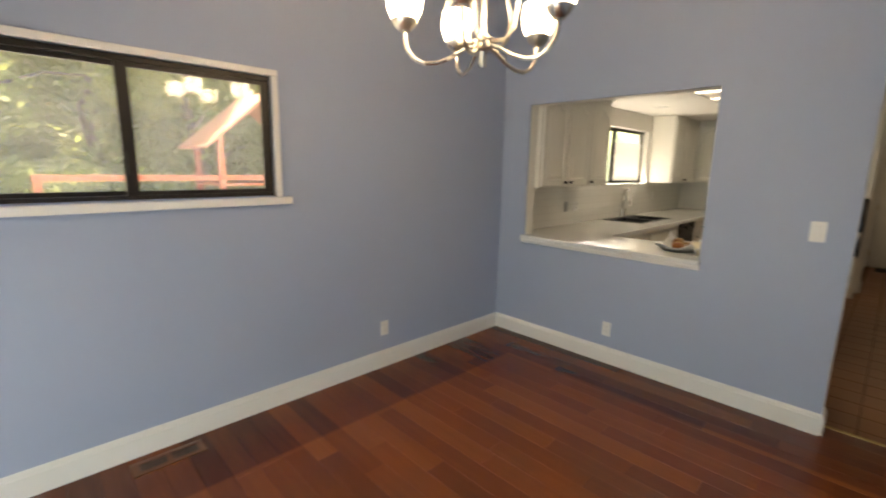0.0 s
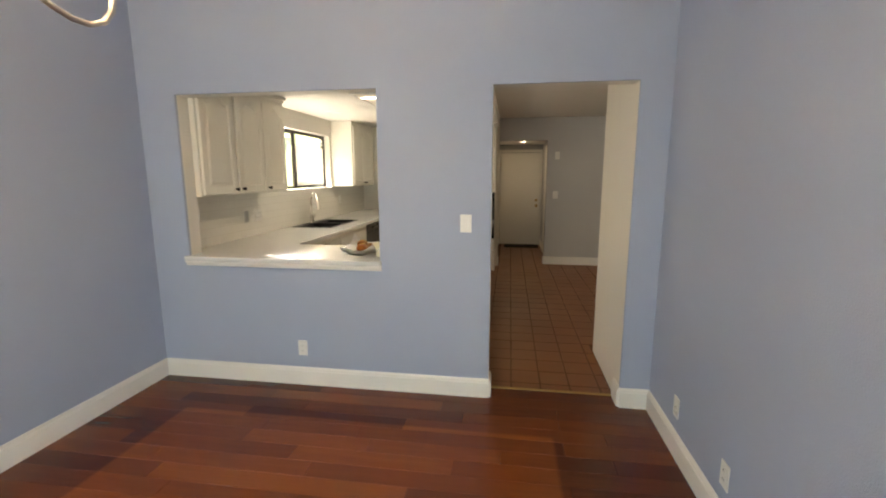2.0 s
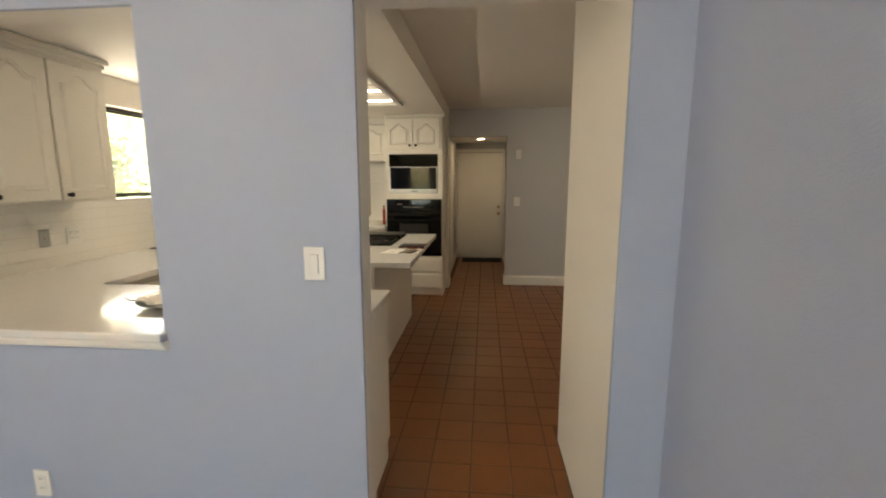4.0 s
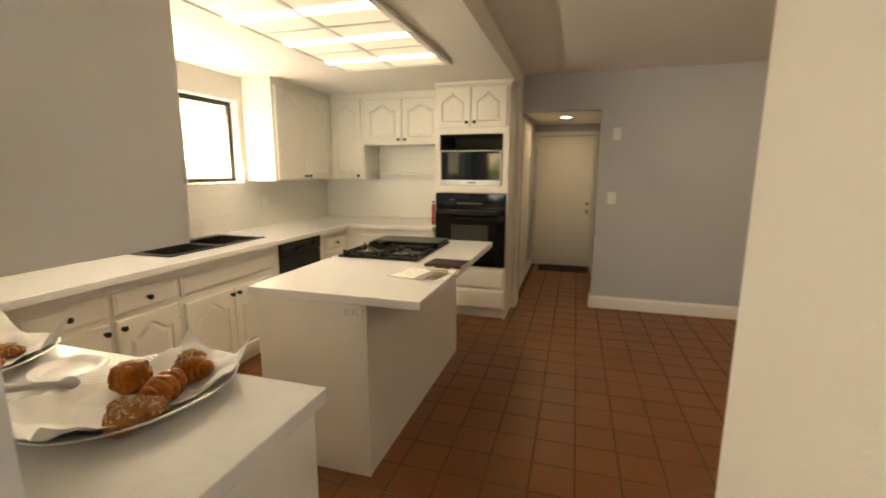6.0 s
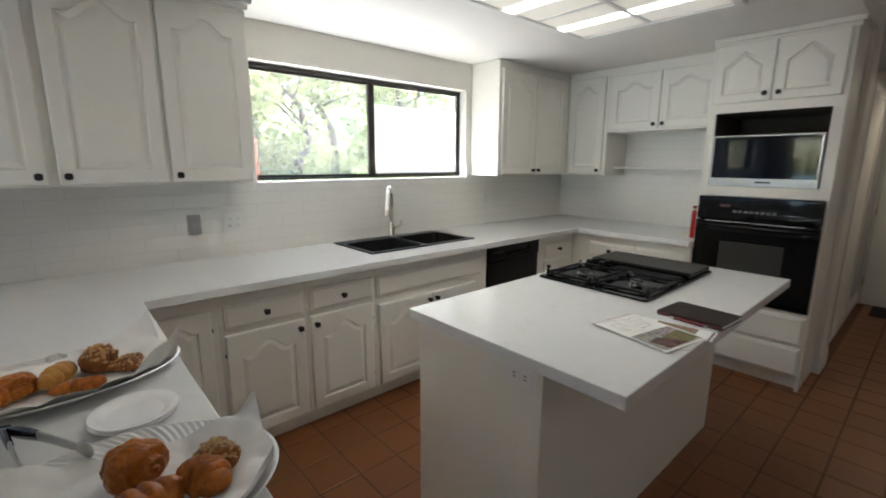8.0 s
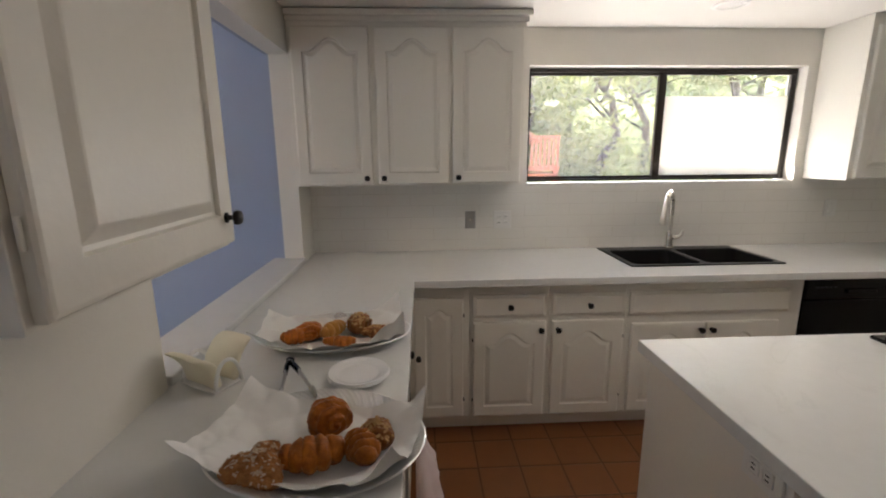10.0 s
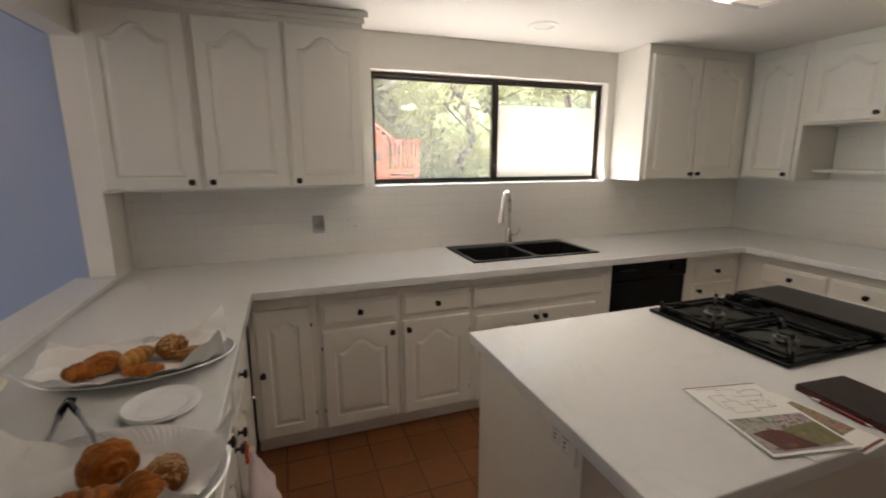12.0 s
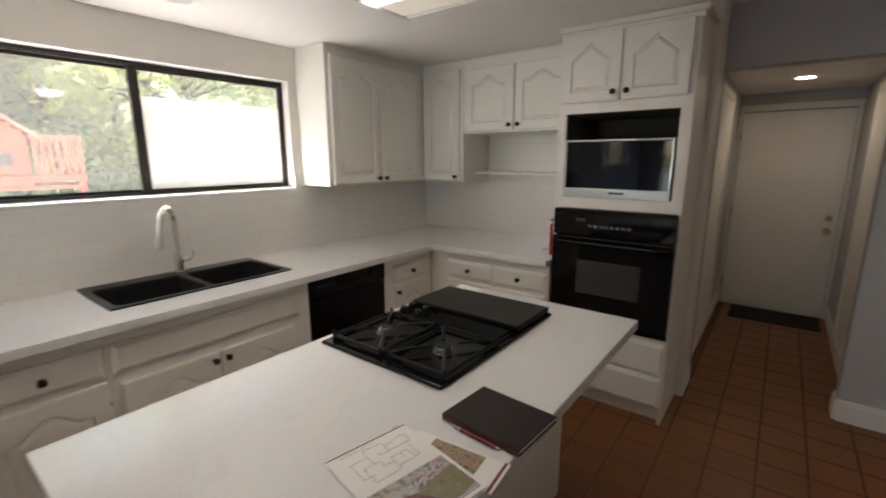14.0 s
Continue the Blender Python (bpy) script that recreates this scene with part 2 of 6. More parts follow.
def wood_floor():
    """Cherry boards: each of its own tone; paler where a rug once lay."""
    m = bpy.data.materials.new("cherry_floor_boards")
    m.use_nodes = True
    n, l = m.node_tree.nodes, m.node_tree.links
    b = n["Principled BSDF"]
    geo, oi = n.new("ShaderNodeNewGeometry"), n.new("ShaderNodeObjectInfo")
    mp = n.new("ShaderNodeMapping")
    mp.inputs["Scale"].default_value = (14, 1.0, 1)
    off = n.new("ShaderNodeVectorMath")
    off.operation = "MULTIPLY_ADD"
    off.inputs[1].default_value = (0, 0, 0)
    cmb = n.new("ShaderNodeCombineXYZ")
    mul = n.new("ShaderNodeMath")
    mul.operation = "MULTIPLY"
    mul.inputs[1].default_value = 31.0
    l.new(oi.outputs["Random"], mul.inputs[0])
    l.new(mul.outputs[0], cmb.inputs["Z"])
    l.new(mul.outputs[0], cmb.inputs["Y"])
    addv = n.new("ShaderNodeVectorMath")
    l.new(geo.outputs["Position"], addv.inputs[0])
    l.new(cmb.outputs[0], addv.inputs[1])
    l.new(addv.outputs[0], mp.inputs["Vector"])
    grain = n.new("ShaderNodeTexNoise")
    grain.inputs["Scale"].default_value, grain.inputs["Detail"].default_value, grain.inputs["Distortion"].default_value = 2.0, 6, 0.6
    l.new(mp.outputs[0], grain.inputs["Vector"])
    ramp = n.new("ShaderNodeValToRGB")
    e = ramp.color_ramp.elements
    e[0].position, e[0].color = 0.05, (0.090, 0.020, 0.007, 1)
    e[1].position, e[1].color = 0.95, (0.43, 0.135, 0.031, 1)
    mid = ramp.color_ramp.elements.new(0.5)
    mid.color = (0.250, 0.064, 0.016, 1)
    s = n.new("ShaderNodeMath")
    s.operation = "MULTIPLY_ADD"
    s.inputs[1].default_value = 0.32
    l.new(oi.outputs["Random"], s.inputs[0])
    g2 = n.new("ShaderNodeMath")
    g2.operation = "MULTIPLY_ADD"
    g2.inputs[1].default_value, g2.inputs[2].default_value = 0.22, -0.10
    l.new(grain.outputs["Fac"], g2.inputs[0])
    l.new(g2.outputs[0], s.inputs[2])
    # the rug's old place
    sep = n.new("ShaderNodeSeparateXYZ")
    l.new(geo.outputs["Position"], sep.inputs[0])

    def step(sock, edge, sign):
        r = n.new("ShaderNodeMapRange")
        r.inputs["From Min"].default_value, r.inputs["From Max"].default_value = edge - 0.012 * sign, edge + 0.012 * sign
        l.new(sock, r.inputs["Value"])
        return r.outputs[0]
    prod = None
    for sock, edge, sign in ((sep.outputs["X"], -0.43, -1), (sep.outputs["Y"], -0.50, -1), (sep.outputs["Y"], -2.88, 1)):
        o = step(sock, edge, sign)
        if prod is None:
            prod = o
        else:
            k = n.new("ShaderNodeMath")
            k.operation = "MULTIPLY"
            l.new(prod, k.inputs[0]), l.new(o, k.inputs[1])
            prod = k.outputs[0]
    rug = n.new("ShaderNodeMath")
    rug.operation = "MULTIPLY_ADD"
    rug.inputs[1].default_value = 0.30
    l.new(prod, rug.inputs[0]), l.new(s.outputs[0], rug.inputs[2])
    l.new(rug.outputs[0], ramp.inputs["Fac"])
    l.new(ramp.outputs["Color"], b.inputs["Base Color"])
    rr = n.new("ShaderNodeMapRange")
    rr.inputs["To Min"].default_value, rr.inputs["To Max"].default_value = 0.16, 0.26
    b.inputs["Specular IOR Level"].default_value = 0.38
    l.new(grain.outputs["Fac"], rr.inputs["Value"])
    l.new(rr.outputs[0], b.inputs["Roughness"])
    bp = n.new("ShaderNodeBump")
    bp.inputs["Strength"].default_value, bp.inputs["Distance"].default_value = 0.04, 0.002
    l.new(grain.outputs["Fac"], bp.inputs["Height"])
    l.new(bp.outputs[0], b.inputs["Normal"])
    return m


def backsplash():
    """White glazed tiles with faint joints."""
    m = mat("white_glazed_tile", (0.80, 0.78, 0.73), 0.22, scale=2, var=0.05)
    n, l = m.node_tree.nodes, m.node_tree.links
    b = n["Principled BSDF"]
    geo, br = n.new("ShaderNodeNewGeometry"), n.new("ShaderNodeTexBrick")
    sep, cmb = n.new("ShaderNodeSeparateXYZ"), n.new("ShaderNodeCombineXYZ")
    add = n.new("ShaderNodeMath")
    l.new(geo.outputs["Position"], sep.inputs[0])
    l.new(sep.outputs["X"], add.inputs[0]), l.new(sep.outputs["Y"], add.inputs[1])
    l.new(add.outputs[0], cmb.inputs["X"]), l.new(sep.outputs["Z"], cmb.inputs["Y"])
    l.new(cmb.outputs[0], br.inputs["Vector"])
    br.inputs["Scale"].default_value, br.inputs["Brick Width"].default_value, br.inputs["Row Height"].default_value = 1.0, 0.30, 0.076
    br.inputs["Mortar Size"].default_value, br.inputs["Mortar Smooth"].default_value = 0.0016, 0.6
    bp = n.new("ShaderNodeBump")
    bp.invert = True
    bp.inputs["Strength"].default_value, bp.inputs["Distance"].default_value = 0.7, 0.0012
    old = [x for x in n if x.bl_idname == "ShaderNodeMix"][0]
    mj = n.new("ShaderNodeMix")
    mj.data_type = "RGBA"
    mj.inputs["B"].default_value = (0.66, 0.63, 0.57, 1)
    l.new(br.outputs["Fac"], mj.inputs["Factor"]), l.new(old.outputs["Result"], mj.inputs["A"]), l.new(mj.outputs["Result"], b.inputs["Base Color"])
    l.new(br.outputs["Fac"], bp.inputs["Height"])
    l.new(bp.outputs[0], b.inputs["Normal"])
    return m


M_FLOORWOOD = wood_floor()
M_TILE = mat("terracotta_tile", (0.235, 0.086, 0.026), 0.36, col2=(0.172, 0.061, 0.018), scale=2.2, fine=14, bump=0.03, bump_scale=18, rand=0.40)
M_GROUT = mat("brown_grout", (0.170, 0.077, 0.036), 0.78, col2=(0.080, 0.034, 0.016), scale=1.3, fine=40, var=0.3, bump=0.3)
M_SPLASH = backsplash()

# ---- setting: walls, floors, ceilings ----
T = 0.13           # inner wall thickness
HALL_X = 6.95
DINING_Z, KITCHEN_Z, NOOK_Z = 3.2, 2.295, 2.46


def wall_x(name, label, material, x0, x1, y0, y1, z1, holes=(), category="wall"):
    """A wall along y between x0 and x1, with openings (ya, yb, za, zb), ya < yb."""
    bm = bmesh.new()
    at = y0
    for ya, yb, za, zb in sorted(holes):
        if ya > at:
            bm_box(x0, at, 0, x1, ya, z1, bm=bm)
        if za > 0:
            bm_box(x0, ya, 0, x1, yb, za, bm=bm)
        if zb < z1:
            bm_box(x0, ya, zb, x1, yb, z1, bm=bm)
        at = yb
    if at < y1:
        bm_box(x0, at, 0, x1, y1, z1, bm=bm)
    bmesh.ops.remove_doubles(bm, verts=bm.verts[:], dist=1e-5)
    return structure(name, label, bm, material, category)


def wall_y(name, label, material, y0, y1, x0, x1, z1, holes=()):
    bm = bmesh.new()
    at = x0
    for xa, xb, za, zb in sorted(holes):
        if xa > at:
            bm_box(at, y0, 0, xa, y1, z1, bm=bm)
        if za > 0:
            bm_box(xa, y0, 0, xb, y1, za, bm=bm)
        if zb < z1:
            bm_box(xa, y0, zb, xb, y1, z1, bm=bm)
        at = xb
    if at < x1:
        bm_box(at, y0, 0, x1, y1, z1, bm=bm)
    bmesh.ops.remove_doubles(bm, verts=bm.verts[:], dist=1e-5)
    return structure(name, label, bm, material, "wall")


PT = (-1.727, -0.282, 0.914, 2.076)     # pass-through
DOORWAY = (-3.345, -2.479, 0.0, 2.078)
KW = (1.522, 3.322, 1.350, 2.076)       # kitchen window
DW = (-3.575, -2.158, 1.345, 2.034)     # dining window
wall_x("wall_dining_east", "pale blue painted wall with a serving opening and a doorway", M_BLUE, 0.0, 0.02, -3.53, 0.0, DINING_Z, (PT, DOORWAY))
wall_x("wall_kitchen_west", "warm white painted kitchen wall round the serving opening", M_WHITE, 0.02, T, -3.68, 0.0, DINING_Z, (PT, DOORWAY))
wall_y("wall_dining_north", "pale blue painted wall with a wide slider window", M_BLUE, 0.0, 0.16, -4.85, 0.065, DINING_Z, (DW,))
wall_y("wall_kitchen_north", "warm white painted wall above tiled backsplash", M_WHITE, 0.0, 0.16, 0.065, 4.92, DINING_Z, (KW,))
WD = (-2.65, -0.45, 0.0, 2.05)
wall_x("wall_dining_west", "pale blue painted wall with a glass patio door", M_BLUE, -4.85, -4.70, -3.68, 0.0, DINING_Z, (WD,))
wall_y("wall_dining_south", "pale blue painted plain wall", M_BLUE, -3.68, -3.53, -4.70, 0.02, DINING_Z)
wall_y("wall_passage_south", "cream painted wall end beside the doorway", M_WHITE, -3.68, -3.346, T, 0.95, NOOK_Z)
wall_x("wall_nook_west", "warm white painted plain wall", M_WHITE, 0.83, 0.95, -5.60, -3.68, NOOK_Z)
wall_y("wall_nook_south", "grey painted plain wall", M_GREY, -5.72, -5.60, 0.85, 4.92, NOOK_Z)
wall_y("wall_stub", "short white painted wall end beside the oven cabinet", M_WHITE, -2.407, -2.376, 4.52, 4.79, NOOK_Z)
HO = (-3.202, -2.407, 0.0, 2.090)
wall_x("wall_kitchen_east", "grey painted wall with an opening to the hall", M_GREY, 4.79, 4.92, -5.60, 0.0, NOOK_Z + 0.1, (HO,))
wall_y("wall_hall_north", "grey painted hall wall", M_GREY, -2.355, -2.24, 4.92, HALL_X + 0.1, 2.4)
wall_y("wall_hall_south", "grey painted hall wall", M_GREY, -3.40, -3.28, 4.92, HALL_X + 0.1, 2.4)
wall_x("wall_hall_east", "grey painted wall round the hall door", M_GREY, HALL_X, HALL_X + 0.1, -3.28, -2.355, 2.4)
structure("ceiling_dining", "white painted ceiling", bm_box(-4.85, -3.68, DINING_Z, 0.13, 0.16, DINING_Z + 0.1), M_CEIL, "ceiling")
structure("ceiling_kitchen", "low white painted kitchen ceiling with a dropped edge", bm_box(T, -2.402, KITCHEN_Z, 4.79, 0.0, KITCHEN_Z + 0.32), M_CEIL, "ceiling")
structure("ceiling_nook", "white painted ceiling", bm_box(T, -5.60, NOOK_Z, 4.79, -2.402, NOOK_Z + 0.1), M_CEIL, "ceiling")
structure("ceiling_hall", "white painted hall ceiling", bm_box(4.92, -3.28, 2.165, HALL_X, -2.355, 2.265), M_CEIL, "ceiling")
structure("roof", "plain roof slab with a narrow overhang", bm_box(-5.2, -5.9, 3.32, 7.0, 0.62, 3.5), M_CEIL, "roof")
# unseen slab, added so that no sun reaches the dining floor
structure("west_sun_block", "unseen slab added to keep the sun out of the glass door", bm_box(-6.7, -4.2, 2.6, -4.86, 0.1, 2.7), M_CEIL, "roof")
sub = structure("floor_dining", "red cherry hardwood floor of boards in mixed tones", bm_box(-4.85, -3.68, -0.10, 0.150, 0.0, -0.012), M_SLOT, "floor")
floor_k = structure("floor_kitchen", "terracotta tile floor with dark joints", bm_box(0.150, -5.72, -0.10, HALL_X + 0.1, 0.0, -0.0014), M_GROUT, "floor")
structure("threshold", "narrow brass-toned strip between boards and tiles", bm_box(0.138, -3.345, -0.01, 0.164, -2.479, 0.004, 0.002), M_BRASS, "trim")


def base_profile(h=0.134, t=0.016):
    return [(0, 0), (t, 0), (t, h - 0.028), (t - 0.004, h - 0.022), (t - 0.004, h - 0.014), (t - 0.010, h - 0.004), (t - 0.011, h), (0, h)]


def baseboard(x0, y0, x1, y1, side):
    """A moulded baseboard from one point to another; side: +1 if the room lies to the left of that way."""
    a, b = Vector((x0, y0, 0)), Vector((x1, y1, 0))
    d = (b - a).normalized()
    nrm = Vector((-d.y, d.x, 0)) * side
    bm = bmesh.new()
    rings = [[bm.verts.new(p + nrm * u + Vector((0, 0, v))) for u, v in base_profile()] for p in (a, b)]
    k = len(rings[0])
    for i in range(k):
        bm.faces.new((rings[0][i], rings[0][(i + 1) % k], rings[1][(i + 1) % k], rings[1][i]))
    bm.faces.new(rings[0][::-1]), bm.faces.new(rings[1])
    bmesh.ops.recalc_face_normals(bm, faces=bm.faces[:])
    return structure("baseboard", "white moulded baseboard", bm, M_TRIM, "baseboard")


baseboard(-4.70, 0.0, 0.0, 0.0, -1)
baseboard(0.0, -0.016, 0.0, -2.479, -1)
baseboard(0.0, -3.345, 0.0, -3.53, -1)
baseboard(-4.70, -3.53, 0.0, -3.53, 1)
baseboard(0.0, -3.345, 0.15, -3.345, 1)
baseboard(0.0, -2.479, 0.135, -2.479, -1)
baseboard(4.79, -3.202, 4.79, -5.60, -1)
baseboard(4.79, -3.202, 4.92, -3.202, 1)
baseboard(4.52, -2.407, 4.79, -2.407, -1)
baseboard(4.92, -3.28, HALL_X, -3.28, 1)
baseboard(4.92, -2.355, HALL_X, -2.355, -1)


# ---- windows ----
def slider(name, label, x0, x1, z0, z1, yf, film=False, side=0.014, top=0.022, bottom=0.012, s=0.016, sm=0.025):
    """A two-pane aluminium slider in the plane y = yf."""
    w = tagged(new(name), label, "window", kind="structure")
    w.empty_display_size = 0.05
    xm = (x0 + x1) / 2
    for nm, b in (("frame_top", (x0, yf - 0.03, z1 - top, x1, yf + 0.03, z1)), ("frame_bottom", (x0, yf - 0.03, z0, x1, yf + 0.03, z0 + bottom)),
                  ("frame_side", (x0, yf - 0.028, z0 + bottom, x0 + side, yf + 0.03, z1 - top)), ("frame_side", (x1 - side, yf - 0.028, z0 + bottom, x1, yf + 0.03, z1 - top))):
        part(nm, bm_box(*b, 0.003), M_BRONZE, w)
    for i, (a, c, dy) in enumerate(((x0 + side, xm + sm, 0.008), (xm - sm, x1 - side, -0.014))):
        sash = bmesh.new()
        za, zb = z0 + bottom, z1 - top
        y = yf + dy
        ms = max(s, 2 * sm - 0.004)
        la, lc = (s, ms) if i == 0 else (ms, s)
        for b in ((a, y - 0.010, za, a + la, y + 0.010, zb), (c - lc, y - 0.010, za, c, y + 0.010, zb), (a + la, y - 0.009, za, c - lc, y + 0.009, za + s), (a + la, y - 0.009, zb - s, c - lc, y + 0.009, zb)):
            bm_box(*b, bm=sash)
        so = part("sash", sash, M_BRONZE, w)
        p = part("pane", bm_box(a + la - 0.004, y - 0.002, za + s - 0.004, c - lc + 0.004, y + 0.002, zb - s + 0.004), M_GLASS, so)
        p.visible_shadow = False
        if i == 1:
            part("latch", bm_box(a + 0.012, y - 0.026, za + 0.10, a + 0.027, y - 0.010, za + 0.21, 0.003), M_BRONZE, so)
        if i == 1 and film:
            part("privacy_film", bm_box(a + la, y + 0.004, za + s, c - lc, y + 0.0055, 1.900), M_FILM, so, "white translucent film over the lower pane")
    return w


M_FILM = bpy.data.materials.new("translucent_film")
M_FILM.use_nodes = True
fn, fl = M_FILM.node_tree.nodes, M_FILM.node_tree.links
tr, df, mx = fn.new("ShaderNodeBsdfTranslucent"), fn.new("ShaderNodeBsdfDiffuse"), fn.new("ShaderNodeMixShader")
tr.inputs["Color"].default_value, df.inputs["Color"].default_value = (0.80, 0.77, 0.71, 1), (0.85, 0.84, 0.8, 1)
mx.inputs[0].default_value = 0.3
fl.new(tr.outputs[0], mx.inputs[1]), fl.new(df.outputs[0], mx.inputs[2]), fl.new(mx.outputs[0], fn["Material Output"].inputs["Surface"])

slider("window_1", "wide dark bronze slider window over the sink with film on one pane", KW[0] + 0.004, KW[1] - 0.004, KW[2] + 0.012, KW[3] - 0.006, 0.100, film=True)
slider("window_2", "wide dark bronze slider window looking on to trees", DW[0] + 0.003, DW[1] - 0.003, DW[2] + 0.005, DW[3] - 0.003, 0.05, side=0.028, top=0.028, bottom=0.022, s=0.022, sm=0.028)
structure("window_stool", "white tiled window ledge", bm_box(KW[0], -0.012, KW[2] - 0.012, KW[1], 0.055, KW[2] + 0.004, 0.003), M_TRIM, "trim")
# white casing and sill round the dining window
bmc = bmesh.new()
for b in ((DW[0] - 0.035, -0.014, DW[3], DW[1] + 0.035, 0.02, DW[3] + 0.035), (DW[0] - 0.035, -0.013, DW[2], DW[0], 0.02, DW[3]), (DW[1], -0.013, DW[2], DW[1] + 0.035, 0.02, DW[3])):
    bm_box(*b, 0.004, bm=bmc)
structure("window_casing", "narrow white painted window casing", bmc, M_TRIM, "trim")
structure("window_sill", "white painted sill with rounded nose", bm_box(DW[0] - 0.065, -0.045, DW[2] - 0.045, DW[1] + 0.083, 0.02, DW[2] - 0.002, 0.008), M_TRIM, "trim")
# glass patio door on the west side
pd = tagged(new("door_1"), "dark bronze sliding glass patio door", "patio door", kind="structure")
for nm, b in (("frame_top", (-4.80, WD[0], 1.99, -4.74, WD[1], 2.05)), ("frame_bottom", (-4.80, WD[0], 0.0, -4.74, WD[1], 0.05)), ("frame_side", (-4.80, WD[0], 0.05, -4.74, WD[0] + 0.05, 1.99)),
              ("frame_side", (-4.80, WD[1] - 0.05, 0.05, -4.74, WD[1], 1.99)), ("stile", (-4.80, -1.59, 0.05, -4.74, -1.51, 1.99))):
    part(nm, bm_box(*b, 0.003), M_BRONZE, pd)
for ya, yb in ((WD[0] + 0.05, -1.59), (-1.51, WD[1] - 0.05)):
    part("pane", bm_box(-4.773, ya, 0.05, -4.768, yb, 1.99), M_GLASS, pd).visible_shadow = False

# ---- pass-through sill and counters ----
outline = [(-0.045, PT[0] - 0.012), (-0.0015, PT[0] - 0.012), (-0.0015, PT[0] + 0.002), (0.146, PT[0] + 0.002),
           (0.146, PT[1] - 0.002), (-0.0015, PT[1] - 0.002), (-0.0015, PT[1] + 0.012), (-0.045, PT[1] + 0.012)]
bms = bm_prism(outline, -0.946, -0.9155)
bmesh.ops.transform(bms, matrix=Matrix(((1, 0, 0, 0), (0, 0, 1, 0), (0, -1, 0, 0), (0, 0, 0, 1))), verts=bms.verts[:])
bmesh.ops.recalc_face_normals(bms, faces=bms.faces[:])
bmesh.ops.bevel(bms, geom=bms.edges[:], offset=0.006, segments=2, affect="EDGES", profile=0.5)
sill = thing("serving_ledge", "white quartz serving ledge with painted moulding beneath", "ledge")
part("slab", bms, M_QUARTZ, sill)
prof = [(-0.001, 0.913), (-0.036, 0.913), (-0.036, 0.903), (-0.028, 0.894), (-0.026, 0.884), (-0.012, 0.874), (-0.001, 0.872)]
bmm = bmesh.new()
ra = [bmm.verts.new((x, PT[0] - 0.012, z)) for x, z in prof]
rb = [bmm.verts.new((x, PT[1] + 0.012, z)) for x, z in prof]
for i in range(len(prof)):
    j = (i + 1) % len(prof)
    bmm.faces.new((ra[i], ra[j], rb[j], rb[i]))
bmm.faces.new(ra), bmm.faces.new(rb[::-1])
bmesh.ops.recalc_face_normals(bmm, faces=bmm.faces[:])
part("moulding", bmm, M_TRIM, sill, "white painted moulding")

CT, CB = 0.915, 0.875          # worktop, top and underside
# U-shaped worktop: peninsula, north run (with the sink's cut-out) and east run
SINK = (2.015, 2.875, -0.535, -0.095)
ct = thing("worktop", "white quartz U-shaped kitchen worktop", "worktop")
bmw = bmesh.new()
xs, ys = [T, 0.792, SINK[0], SINK[1], 3.991, 4.787], [-2.408, -1.650, -0.735, SINK[2], SINK[3], -0.003]
solid = lambda i, j: (xs[i + 1] <= 0.792 + 1e-6) or (ys[j] >= -0.736 and not (xs[i] == SINK[0] and ys[j] == SINK[2])) or (xs[i] >= 3.990 and ys[j] >= -1.651)
grid = {}
for z in (CT, CB):
    for i, x in enumerate(xs):
        for j, y in enumerate(ys):
            grid[i, j, z] = bmw.verts.new((x, y, z))
for i in range(5):
    for j in range(5):
        if not solid(i, j):
            continue
        c = ((i, j), (i + 1, j), (i + 1, j + 1), (i, j + 1))
        bmw.faces.new([grid[a, b, CT] for a, b in c]), bmw.faces.new([grid[a, b, CB] for a, b in reversed(c)])
        for k, (di, dj) in enumerate(((0, -1), (1, 0), (0, 1), (-1, 0))):
            p, q = i + di, j + dj
            if not (0 <= p < 5 and 0 <= q < 5 and solid(p, q)):
                a, b = c[k], c[(k + 1) % 4]
                bmw.faces.new((grid[(*a, CT)], grid[(*a, CB)], grid[(*b, CB)], grid[(*b, CT)]))
loose = [v for v in bmw.verts if not v.link_faces]
bmesh.ops.delete(bmw, geom=loose, context="VERTS")
bmesh.ops.recalc_face_normals(bmw, faces=bmw.faces[:])
bmesh.ops.bevel(bmw, geom=[e for e in bmw.edges if e.calc_face_angle(0) > 1.0], offset=0.003, segments=2, affect="EDGES", profile=0.5)
part("slab", bmw, M_QUARTZ, ct)

for b in ((T + 0.001, -0.012, CT + 0.001, KW[0], -0.001, 1.44), (KW[0], -0.012, CT + 0.001, KW[1], -0.001, KW[2] - 0.013), (KW[1], -0.012, CT + 0.001, 4.778, -0.001, 1.44),
          (4.778, -1.655, CT + 0.001, 4.789, -0.001, 1.75)):
    structure("backsplash", "white glazed tile backsplash with faint joints", bm_box(*b), M_SPLASH, "backsplash")
structure("backsplash_west", "white painted backsplash below the wall cupboard", bm_box(T + 0.001, -2.405, CT + 0.001, T + 0.008, PT[0] - 0.012, 1.35), M_WHITE, "backsplash")

# ---- cabinets ----
CACHE = {}


